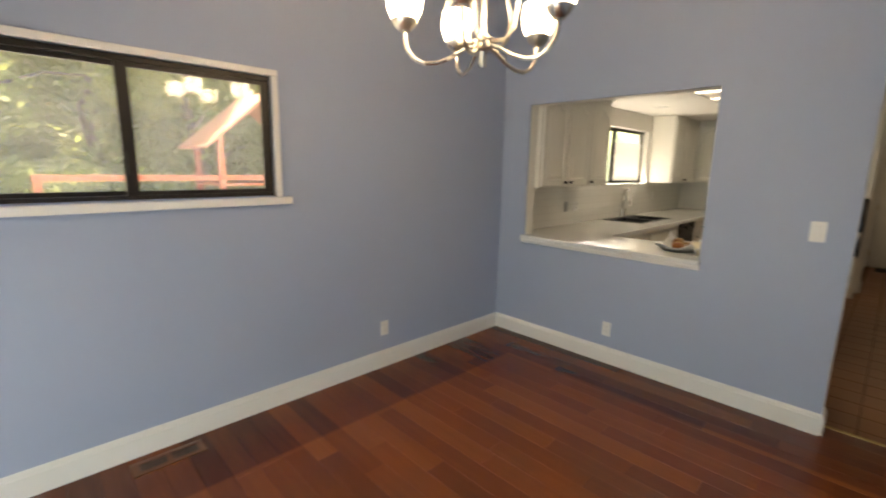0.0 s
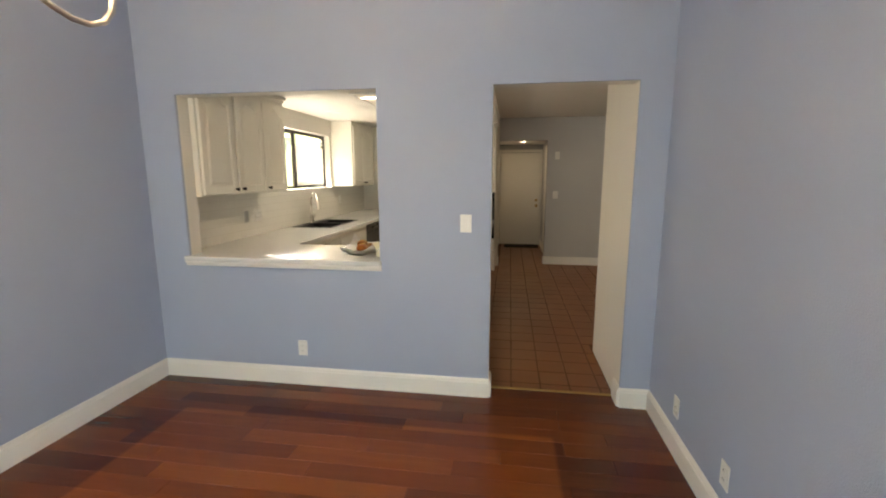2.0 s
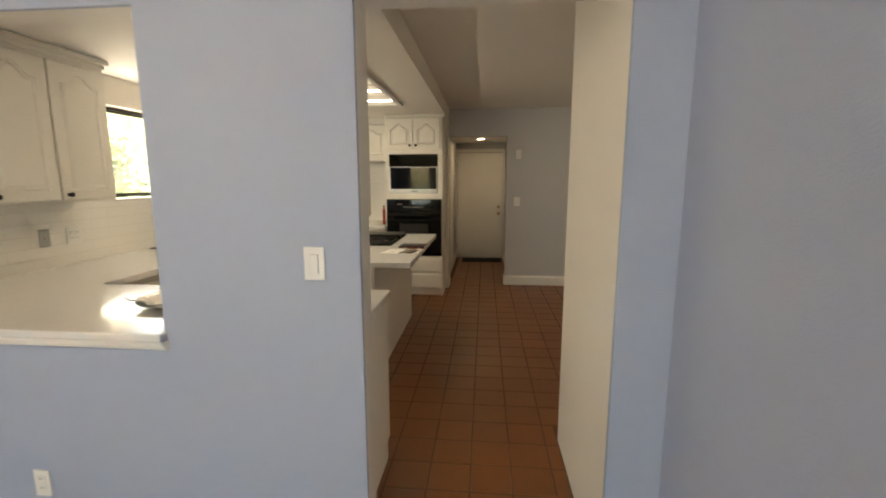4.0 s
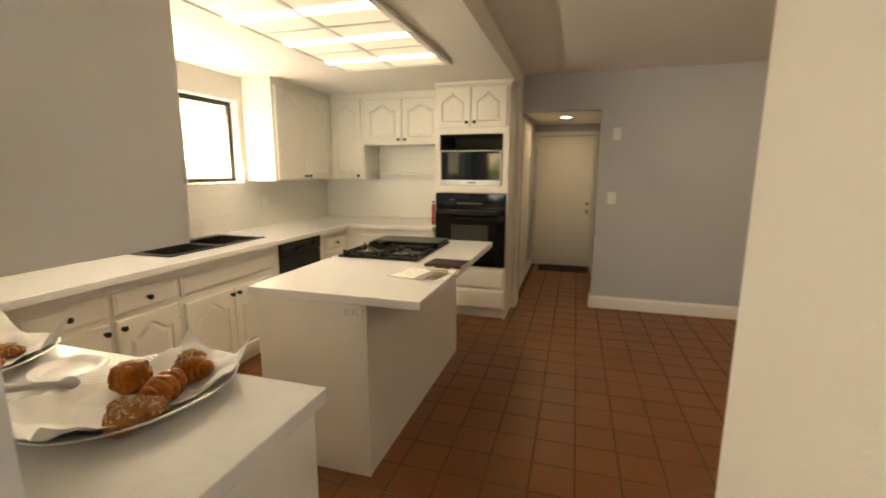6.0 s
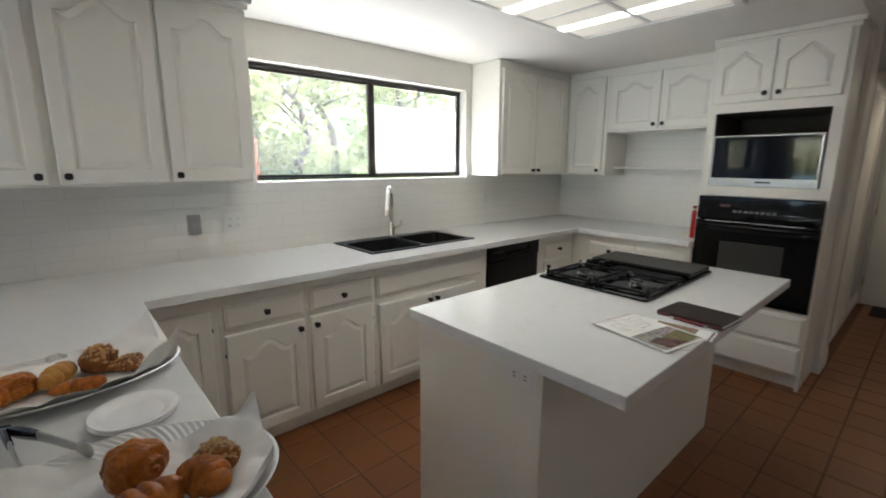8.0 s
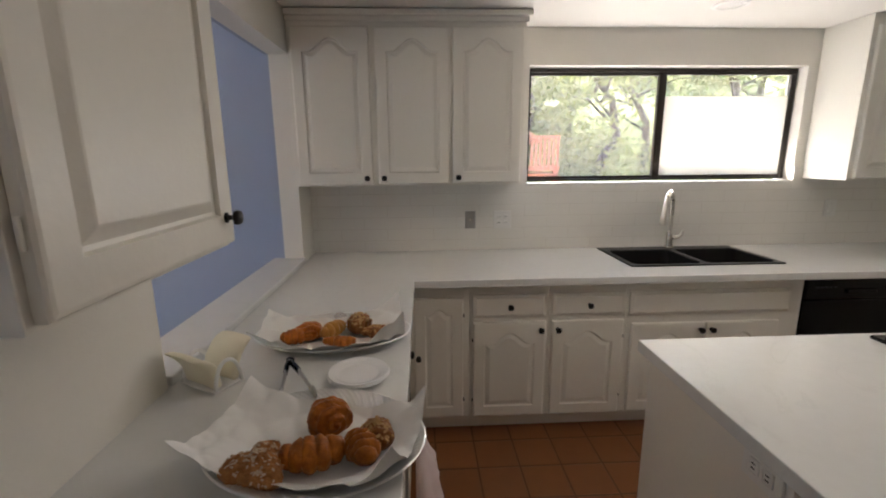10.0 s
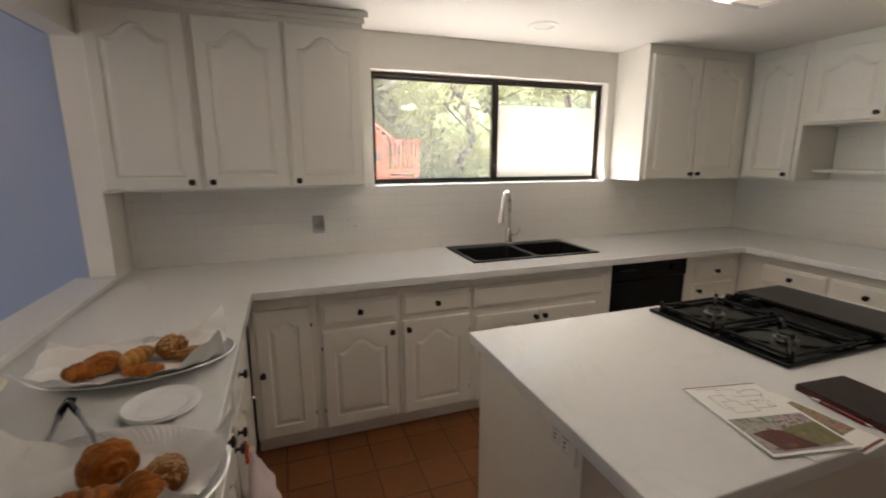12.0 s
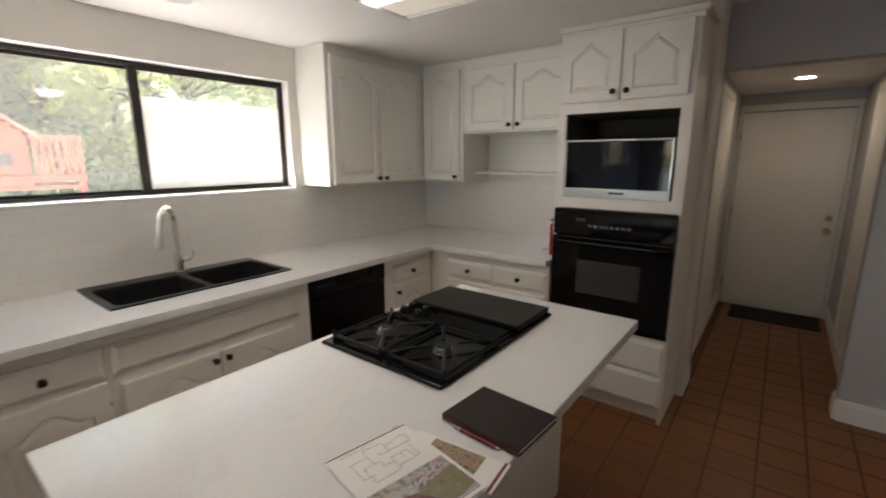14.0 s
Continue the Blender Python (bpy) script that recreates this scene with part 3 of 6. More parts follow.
def panel_outline(w, h, style, margin, n=21):
    """The raised panel's outline in a door of w by h: counter-clockwise, from the lower left."""
    x0, x1, z0 = margin, w - margin, margin * 1.05
    rise = {"arch": min(0.068, h * 0.13, (w - 2 * margin) * 0.24), "point": min(0.09, h * 0.26), "flat": 0.0}[style]
    top = h - margin * (1.0 if style != "flat" else 1.05)
    pts = [(x0, z0), (x1, z0)]
    for i in range(n):
        u = 1 - 2 * i / (n - 1)
        if style == "point":
            k = max(0.0, 1 - abs(u) / 0.98)
        else:
            a = min(1.0, abs(u) / 0.80)
            k = (0.5 + 0.5 * math.cos(math.pi * a)) ** 0.9
        pts.append(((x0 + x1) / 2 + u * (x1 - x0) / 2, top - rise + rise * k))
    return pts


def door_mesh(w, h, style, material, th=0.020, margin=0.058):
    key = ("door", round(w, 3), round(h, 3), style)
    if key in CACHE:
        return CACHE[key]
    bm = bmesh.new()
    inner = panel_outline(w, h, style, margin)
    n = len(inner)
    cx, cz = w / 2, h / 2
    # the outer rim, as many points as the panel: a point of the rim for each
    rim = [(0, 0), (w, 0)] + [(w if i == 0 else 0 if i == n - 3 else x, h) for i, (x, z) in enumerate(inner[2:])]

    def inset(d, y):
        sx, sz = (w - 2 * margin - 2 * d) / (w - 2 * margin), (h - 2 * margin - 2 * d) / (h - 2 * margin)
        return [bm.verts.new((cx + (x - cx) * sx, y, cz + (z - cz) * sz)) for x, z in inner]

    e = 0.005
    shrink = lambda d: [(cx + (x - cx) * (w - 2 * d) / w, cz + (z - cz) * (h - 2 * d) / h) for x, z in rim]
    rings = [[bm.verts.new((x, 0, z)) for x, z in rim], [bm.verts.new((x, -th + e, z)) for x, z in rim],
             [bm.verts.new((x, -th + 0.0012, z)) for x, z in shrink(e * 0.7)], [bm.verts.new((x, -th, z)) for x, z in shrink(e * 1.8)],
             inset(0, -th), inset(0.004, -th + 0.009), inset(0.011, -th + 0.010), inset(0.030, -th + 0.002), inset(0.034, -th + 0.0012)]
    for a, b in zip(rings, rings[1:]):
        for i in range(n):
            j = (i + 1) % n
            bm.faces.new((a[i], a[j], b[j], b[i]))
    bm.faces.new(rings[-1]), bm.faces.new(rings[0][::-1])
    bmesh.ops.recalc_face_normals(bm, faces=bm.faces[:])
    CACHE[key] = mesh_of("door", bm, material)
    return CACHE[key]


def drawer_mesh(w, h, material, th=0.020):
    key = ("drawer", round(w, 3), round(h, 3))
    if key in CACHE:
        return CACHE[key]
    bm = bmesh.new()
    rings = []
    for d, y in ((0, 0), (0, -th * 0.45), (0.004, -th * 0.62), (0.012, -th * 0.72), (0.016, -th * 0.98), (0.022, -th)):
        rings.append([bm.verts.new(c) for c in ((d, y, d), (w - d, y, d), (w - d, y, h - d), (d, y, h - d))])
    for a, b in zip(rings, rings[1:]):
        for i in range(4):
            j = (i + 1) % 4
            bm.faces.new((a[i], a[j], b[j], b[i]))
    bm.faces.new(rings[-1]), bm.faces.new(rings[0][::-1])
    bmesh.ops.recalc_face_normals(bm, faces=bm.faces[:])
    CACHE[key] = mesh_of("drawer", bm, material)
    return CACHE[key]


def knob_mesh():
    if "knob" not in CACHE:
        bm = bm_lathe([(0, 0), (0.011, 0), (0.011, 0.002), (0.0055, 0.004), (0.005, 0.013), (0.009, 0.016), (0.0155, 0.019), (0.0165, 0.023), (0.0145, 0.028), (0.008, 0.031), (0, 0.0315)], 20)
        bmesh.ops.transform(bm, matrix=Matrix.Rotation(radians(90), 4, "X"), verts=bm.verts[:])
        for v in bm.verts:       # squarish head
            if v.co.y < -0.017:
                r = math.hypot(v.co.x, v.co.z)
                if r > 1e-4:
                    c = max(abs(v.co.x), abs(v.co.z)) / r
                    f = 1 / (c ** 0.55)
                    v.co.x, v.co.z = v.co.x * f * 0.92, v.co.z * f * 0.92
        CACHE["knob"] = mesh_of("knob", bm, M_KNOB, True)
    return CACHE["knob"]


def hinge_mesh(bare):
    """A hinge barrel: painted over, or worn bare."""
    key = "bare_hinge" if bare else "hinge"
    if key not in CACHE:
        r = 0.009 if bare else 0.018
        CACHE[key] = mesh_of("hinge", bm_tube([(0, 0, -r), (0, 0, r)], 0.0035, 8), M_KNOB if bare else M_CAB)
    return CACHE[key]


def cabinet(name, label, category, m, w, d, h, fronts, toe=0.0, group="", material=None):
    """A cabinet in its own frame: x along its front, y into it, z up. fronts: (kind, x, z, width, height, style, knob or None)."""
    cab = thing(name, label, category, m, group)
    material = material or M_CAB
    body = bm_box(0, 0, toe, w, d, h, 0.0015)
    if toe:
        bm_box(0.0, 0.055, 0.0, w, d, toe, bm=body)
    part("body", body, material, cab)
    for kind, x, z, fw, fh, style, knob in fronts:
        me = door_mesh(fw, fh, style, material) if kind == "door" else drawer_mesh(fw, fh, material)
        f = part("door" if kind == "door" else "drawer_front", me, None, cab, m=pose(x, -0.001, z))
        if knob:
            part("knob", knob_mesh(), None, f, "dark bronze knob", m=pose(knob[0], -0.020, knob[1]))
            if kind == "door":
                side = -0.004 if knob[0] > fw / 2 else fw + 0.004
                for hz in (0.10, fh - 0.10):
                    part("hinge", hinge_mesh(toe > 0), None, f, m=pose(side, -0.008, hz))
    return cab


FY = -0.655      # north base fronts
GB, GW = "base cabinets", "wall cabinets"


def drawer_door(w, knob_side):
    dw_ = w - 0.036
    kx = dw_ - 0.028 if knob_side == "r" else 0.028
    return [("drawer", 0.018, 0.684, dw_, 0.126, "", (dw_ / 2, 0.063)), ("door", 0.018, 0.105, dw_, 0.553, "arch", (kx, 0.553 - 0.045))]


cabinet("base_cabinet", "white painted corner base cabinet with one narrow arched door", "cabinet", pose(0.756, FY, 0), 0.326, 0.61, CB - 0.001,
        [("door", 0.028, 0.110, 0.262, 0.690, "arch", (0.022, 0.36))], 0.10, GB)
cabinet("base_cabinet", "white painted base cabinet with drawer and arched door", "cabinet", pose(1.083, FY, 0), 0.426, 0.61, CB - 0.001, drawer_door(0.426, "r"), 0.10, GB)
cabinet("base_cabinet", "white painted base cabinet with drawer and arched door", "cabinet", pose(1.510, FY, 0), 0.426, 0.61, CB - 0.001, drawer_door(0.426, "l"), 0.10, GB)
sw = 0.980
scab = cabinet("sink_cabinet", "white painted sink cabinet with false drawer front and two doors", "cabinet", pose(1.937, FY, 0), sw, 0.0, CB - 0.001,
        [("drawer", 0.012, 0.680, 0.895, 0.132, "", None), ("door", 0.030, 0.105, 0.410, 0.525, "arch", (0.410 - 0.028, 0.485)), ("door", 0.446, 0.105, 0.410, 0.525, "arch", (0.028, 0.485))], 0.0, GB)
for ch in scab.children:
    if ch.name.startswith("body"):
        bmx = bmesh.new()
        for b in ((0, 0, 0.10, sw, 0.03, CB - 0.001), (0, 0.03, 0.10, 0.018, 0.61, CB - 0.001), (sw - 0.018, 0.03, 0.10, sw, 0.61, CB - 0.001), (0.018, 0.03, 0.10, sw - 0.018, 0.61, 0.13), (0, 0.055, 0, sw, 0.075, 0.10)):
            bm_box(*b, bm=bmx)
        ch.data = mesh_of("body", bmx, M_CAB)
cabinet("drawer_cabinet", "white painted narrow stack of drawers beside the dishwasher", "cabinet", pose(3.545, FY, 0), 0.512, 0.61, CB - 0.001,
        [("drawer", 0.078, 0.684, 0.37, 0.126, "", (0.185, 0.063)), ("door", 0.078, 0.105, 0.37, 0.553, "arch", (0.03, 0.508))], 0.10, GB)
# east base run
ew = 0.930
cabinet("base_cabinet", "white painted base cabinet with two drawers and two doors", "cabinet", pose(4.058, -0.6580, 0, 0, 0, -90), ew + 0.0600, 0.72, CB - 0.001,
        [("drawer", 0.177, 0.684, 0.385, 0.126, "", (0.192, 0.063)), ("drawer", 0.584, 0.684, 0.385, 0.126, "", (0.192, 0.063)),
         ("door", 0.177, 0.105, 0.385, 0.553, "arch", (0.355, 0.508)), ("door", 0.584, 0.105, 0.385, 0.553, "arch", (0.03, 0.508))], 0.10, GB)
# peninsula, facing east
for y0, w, side in ((-2.400, 0.549, "l"), (-1.850, 0.419, "r"), (-1.430, 0.420, "l")):
    cabinet("base_cabinet", "white painted peninsula cabinet with drawer and arched door", "cabinet", pose(0.745, y0, 0, 0, 0, 90), w, 0.606, CB - 0.001, drawer_door(w, side), 0.10, GB)

cabinet("base_cabinet", "plain white painted filler in the corner of the worktop", "cabinet", pose(0.745, -1.009, 0, 0, 0, 90), 0.350, 0.606, CB - 0.001, [], 0.10, GB)

# dishwasher
dwm = thing("dishwasher", "black built-in dishwasher between white cabinets", "dishwasher", pose(2.918, FY + 0.008, 0))
part("tub", bm_box(0, 0.03, 0.10, 0.626, 0.60, CB - 0.002, 0.002), M_BLACK, dwm)
part("door", bm_box(0.006, -0.012, 0.115, 0.620, 0.03, 0.735, 0.005), M_BLACK, dwm)
cp = part("control_panel", bm_box(0.006, -0.022, 0.740, 0.620, 0.03, 0.868, 0.008), M_BLACK, dwm)
part("handle", bm_box(0.235, -0.034, 0.775, 0.405, -0.020, 0.800, 0.005), M_BLACK, cp)
for k in range(5):
    part("button", bm_box(0.06 + 0.025 * k, -0.0245, 0.805, 0.078 + 0.025 * k, -0.021, 0.815, 0.001), M_SLOT, cp)
part("dial", bm_lathe([(0, 0.014), (0.018, 0.014), (0.021, 0.0), (0, 0)], 20), M_BLACK, cp, m=pose(0.49, -0.021, 0.805, 90), smooth=True)

# ---- wall cabinets ----
UZ, UH = 1.366, KITCHEN_Z - 1.366 - 0.002


def crown(w, h, d, end0=0.03, end1=0.03):
    """A small stepped crown along a cabinet's front top."""
    bm = bmesh.new()
    bm_box(-end0 * 0.4, -0.012, h - 0.060, w + end1 * 0.4, 0.0, h - 0.034, 0.003, bm=bm)
    bm_box(-end0, -0.032, h - 0.034, w + end1, 0.0, h - 0.003, 0.006, bm=bm)
    return bm


wc = cabinet("wall_cabinet", "white painted wall cabinet with three arched doors", "cabinet", pose(0.135, -0.320, UZ), 1.287, 0.317, UH,
             [("door", 0.020, 0.012, 0.412, 0.828, "arch", (0.381, 0.032)), ("door", 0.466, 0.012, 0.400, 0.828, "arch", (0.030, 0.032)), ("door", 0.884, 0.012, 0.385, 0.828, "arch", (0.030, 0.032))], 0, GW)
part("crown", crown(1.287, UH, 0.31, 0.0, 0.03), M_CAB, wc)
wc = cabinet("wall_cabinet", "white painted wall cabinet with two arched doors", "cabinet", pose(3.387, -0.320, UZ), 1.003, 0.317, UH,
             [("door", 0.030, 0.012, 0.440, 0.850, "arch", (0.410, 0.032)), ("door", 0.482, 0.012, 0.440, 0.850, "arch", (0.030, 0.032))], 0, GW)
EX = 4.391
wc = cabinet("wall_cabinet", "white painted corner wall cabinet with one arched door", "cabinet", pose(EX, -0.003, UZ, 0, 0, -90), 0.724, 0.386, UH,
             [("door", 0.350, 0.012, 0.345, 0.850, "arch", (0.315, 0.032))], 0, GW)
wc = cabinet("wall_cabinet", "short white painted wall cabinet with two arched doors above a niche", "cabinet", pose(EX, -0.729, 1.745, 0, 0, -90), 0.918, 0.386, KITCHEN_Z - 1.747,
             [("door", 0.030, 0.014, 0.420, 0.455, "arch", (0.390, 0.036)), ("door", 0.462, 0.014, 0.420, 0.455, "arch", (0.030, 0.036))], 0, GW)
ns = thing("niche_shelf", "thin white painted shelf in the niche", "shelf", bm=bm_box(4.56, -1.648, 1.425, 4.777, -0.729, 1.445, 0.003), material=M_CAB)
# tall oven cabinet, built round its two appliances
TX, TY0, TY1 = 4.080, -1.650, -2.374
M_NICHE = mat("dark_niche_board", (0.10, 0.085, 0.055), 0.6, var=0.2)
tc = thing("oven_cabinet", "tall white painted cabinet housing microwave and oven", "cabinet", pose(TX, TY0, 0, 0, 0, -90))
tw = TY0 - TY1
OVZ, MWZ = (0.530, 1.252), (1.322, 1.812)
for nm, b in (("side_panel", (0, 0, 0.0, 0.018, 0.705, KITCHEN_Z - 0.001)), ("side_panel", (tw - 0.018, 0, 0.0, tw, 0.705, KITCHEN_Z - 0.001)), ("lower_box", (0.018, 0, 0.10, tw - 0.018, 0.60, OVZ[0] - 0.004)),
              ("rail", (0.018, 0, OVZ[1] + 0.004, tw - 0.018, 0.575, MWZ[0])), ("upper_box", (0.018, 0, MWZ[1], tw - 0.018, 0.575, KITCHEN_Z - 0.001)), ("back_panel", (0.018, 0.576, OVZ[0] - 0.003, tw - 0.018, 0.60, KITCHEN_Z - 0.001)),
              ("toe_board", (0.018, 0.05, 0.0, tw - 0.018, 0.06, 0.10)), ("stile", (0.018, 0, MWZ[0], 0.048, 0.02, MWZ[1])), ("stile", (tw - 0.058, 0, MWZ[0], tw - 0.018, 0.02, MWZ[1]))):
    part(nm, bm_box(*b), M_CAB, tc)
for x, kx in ((0.022, 0.300), (0.366, 0.030)):
    f = part("door", door_mesh(0.332, 0.372, "point", M_CAB, margin=0.052), None, tc, m=pose(x, -0.001, 1.872))
    part("knob", knob_mesh(), None, f, "dark bronze knob", m=pose(kx, -0.020, 0.045))
part("crown", crown(tw, KITCHEN_Z, 0.6, 0.0, 0.03), M_CAB, tc)
for z in (0.105, 0.312):
    part("drawer_front", drawer_mesh(tw - 0.03, 0.190, M_CAB), None, tc, m=pose(0.015, -0.001, z))

part("niche_back", bm_box(0.049, 0.560, MWZ[0] + 0.001, tw - 0.059, 0.574, MWZ[1] - 0.001), M_NICHE, tc, "dark niche lining")
part("niche_side", bm_box(0.0485, 0.021, MWZ[0] + 0.001, 0.052, 0.559, MWZ[1] - 0.001), M_NICHE, tc)
part("niche_side", bm_box(tw - 0.062, 0.021, MWZ[0] + 0.001, tw - 0.0585, 0.559, MWZ[1] - 0.001), M_NICHE, tc)
part("niche_top", bm_box(0.053, 0.006, MWZ[1] - 0.004, tw - 0.063, 0.559, MWZ[1] - 0.0005), M_NICHE, tc)
# microwave
mw = thing("microwave", "stainless steel microwave with black glass door in a cabinet niche", "microwave", pose(TX + 0.012, TY0 - 0.052, MWZ[0], 0, 0, -90))
mww, mwh = 0.604, 0.340
part("case", bm_box(0, 0.012, 0.002, mww, 0.40, mwh, 0.004), M_STEEL, mw)
part("door", bm_box(0.0125, -0.010, 0.056, mww - 0.0125, 0.012, mwh - 0.013, 0.002), M_BLACKGLASS, mw, "black glass door")
part("trim", bm_box(0.0, -0.012, mwh - 0.0125, mww, 0.0119, mwh, 0.003), M_STEEL, mw)
for x in (0.0, mww - 0.012):
    part("trim", bm_box(x, -0.012, 0.056, x + 0.012, 0.0119, mwh - 0.013, 0.003), M_STEEL, mw)
part("trim", bm_box(0.0, -0.014, 0.0, mww, 0.0119, 0.0555, 0.004), M_STEEL, mw, "brushed steel lower rail")
part("badge", bm_box(mww * 0.46, -0.0155, 0.026, mww * 0.60, -0.0135, 0.038), M_SLOT, mw)

# wall oven
ov = thing("wall_oven", "black built-in wall oven below the microwave", "oven", pose(TX - 0.003, TY0 - 0.012, OVZ[0], 0, 0, -90))
ow, oh = tw - 0.024, OVZ[1] - OVZ[0]
part("case", bm_box(0.012, 0.006, 0.0, ow - 0.012, 0.55, oh - 0.004), M_BLACK, ov)
M_PRINT = mat("dim_grey_print", (0.16, 0.16, 0.155), 0.4)
cp = part("control_panel", bm_box(0, -0.022, oh - 0.160, ow, 0.004, oh, 0.006), M_BLACKGLASS, ov)
for k in range(8):
    part("button", bm_box(0.22 + 0.032 * k, -0.0235, oh - 0.105, 0.242 + 0.032 * k, -0.0215, oh - 0.090), M_PRINT, cp)
part("display", bm_box(0.14, -0.0235, oh - 0.070, 0.20, -0.0215, oh - 0.052), mat("amber_print", (0.12, 0.06, 0.045), 0.4), cp)
door = part("door", bm_box(0, -0.030, 0.030, ow, 0.004, oh - 0.166, 0.006), M_BLACKGLASS, ov)
part("window", bm_box(0.165, -0.0315, 0.205, ow - 0.165, -0.0295, 0.415, 0.001), mat("oven_window", (0.05, 0.05, 0.047), 0.12, var=0.2), door, "grey mesh oven window")
hb = bm_tube([(0.02, -0.062, oh - 0.195), (0.10, -0.070, oh - 0.197), (ow / 2, -0.074, oh - 0.198), (ow - 0.10, -0.070, oh - 0.197), (ow - 0.02, -0.062, oh - 0.195)], 0.013, 12)
for x in (0.035, ow - 0.035):
    bm_tube([(x, -0.028, oh - 0.195), (x, -0.062, oh - 0.195)], 0.010, 10, bm=hb)
part("handle", hb, M_BLACK, door, smooth=True)
part("vent", bm_box(0.0, -0.014, 0.002, ow, 0.004, 0.026, 0.003), M_BLACK, ov)

# wall cupboard between doorway and serving opening
wcm = cabinet("wall_cabinet", "white painted narrow wall cabinet beside the serving opening", "cabinet", pose(0.418, -2.412, UZ - 0.020, 0, 0, 90), 0.505, 0.286, UH + 0.02,
              [("door", 0.012, 0.010, 0.480, 0.88, "arch", (0.445, 0.055))], 0, GW)

# ---- island ----
isl = thing("kitchen_island", "white painted island with overhanging white quartz top", "island")
IX0, IX1, IY0, IY1 = 1.606, 3.205, -2.112, -1.530
part("body", bm_box(IX0, IY0, 0.0, IX1, IY1, CB - 0.001, 0.002), M_CAB, isl)
part("end_panel", bm_box(IX0 - 0.006, IY0 - 0.004, 0.0, IX0 - 0.0005, IY1 + 0.004, CB - 0.002, 0.001), M_CAB, isl)
bi = bmesh.new()
bm_box(1.563, -2.385, CB, 3.257, -1.505, CT, 0.003, bm=bi)
part("top", bi, M_QUARTZ, isl, "white quartz top with an overhang")


def outlet(name, label, m, w=0.070, h=0.115, style="duplex", plate=None):
    """A cover plate facing -y in its own frame."""
    o = thing(name, label, name.replace("_", " "), m)
    part("cover_plate", bm_box(-w / 2, -0.006, -h / 2, w / 2, 0, h / 2, 0.002), plate or M_PLASTIC, o)
    if style == "sideways":
        for x in (-0.021, 0.021):
            s = part("socket", bm_box(x - 0.015, -0.0085, -0.018, x + 0.015, -0.0055, 0.018, 0.003), M_PLASTIC, o)
            for z in (-0.006, 0.006):
                part("slot", bm_box(x - 0.007, -0.0095, z - 0.0014, x + 0.004, -0.0083, z + 0.0014), M_SLOT, s)
    elif style == "duplex":
        for z in (-0.02, 0.02):
            s = part("socket", bm_box(-0.017, -0.0085, z - 0.014, 0.017, -0.0055, z + 0.014, 0.003), M_PLASTIC, o)
            for x in (-0.006, 0.006):
                part("slot", bm_box(x - 0.001, -0.0095, z - 0.003, x + 0.001, -0.0083, z + 0.006), M_SLOT, s)
    elif style == "quad":
        for x in (-0.023, 0.023):
            for z in (-0.02, 0.02):
                s = part("socket", bm_box(x - 0.016, -0.0085, z - 0.014, x + 0.016, -0.0055, z + 0.014, 0.003), M_PLASTIC, o)
                for dx in (-0.006, 0.006):
                    part("slot", bm_box(x + dx - 0.001, -0.0095, z - 0.003, x + dx + 0.001, -0.0083, z + 0.006), M_SLOT, s)
    elif style == "rocker":
        part("rocker", bm_box(-0.016, -0.010, -0.033, 0.016, -0.0055, 0.033, 0.003), M_PLASTIC, o)
    elif style == "jack":
        part("jack", bm_lathe([(0, 0.006), (0.005, 0.006), (0.007, 0), (0, 0)], 12), M_NICKEL, o, m=pose(0, -0.006, 0, 90))
    elif style == "blank":
        part("screw", bm_box(-0.003, -0.008, -0.003, 0.003, -0.0055, 0.003), M_PLASTIC, o)
    return o


outlet("wall_outlet", "white duplex outlet mounted sideways on the island end", pose(IX0 - 0.007, -2.037, 0.825, 0, 0, -90), 0.118, 0.078, "sideways")
outlet("wall_outlet", "white duplex outlet low on blue wall", pose(-0.0005, -1.129, 0.282, 0, 0, -90))
outlet("wall_outlet", "white duplex outlet low on blue wall", pose(-1.366, -0.0005, 0.312))
outlet("wall_outlet", "white duplex outlet low on blue wall", pose(-1.020, -3.5295, 0.265, 0, 0, 180))
outlet("wall_jack", "small white jack plate low on blue wall", pose(-0.462, -3.5295, 0.268, 0, 0, 180), style="jack")
outlet("light_switch", "white rocker light switch on blue wall", pose(-0.0005, -2.316, 1.211, 0, 0, -90), 0.074, 0.118, "rocker")
outlet("wall_jack", "grey steel jack plate on backsplash", pose(1.154, -0.0125, 1.119), 0.070, 0.115, "jack", M_STEEL)
outlet("wall_outlet", "white double outlet on backsplash", pose(1.364, -0.0125, 1.117), 0.115, 0.115, "quad")
outlet("light_switch", "white rocker switch on backsplash", pose(3.612, -0.0125, 1.163), 0.085, 0.115, "rocker")
outlet("light_switch", "white rocker switch on grey wall", pose(4.7895, -3.353, 1.193, 0, 0, -90), 0.085, 0.125, "rocker")
outlet("thermostat", "small white thermostat high on grey wall", pose(4.7895, -3.363, 1.840, 0, 0, -90), 0.075, 0.125, "blank")

# ---- sink and faucet ----
sk = thing("kitchen_sink", "black composite double-bowl drop-in sink", "sink")
bk = bmesh.new()
RZ = CT + 0.009


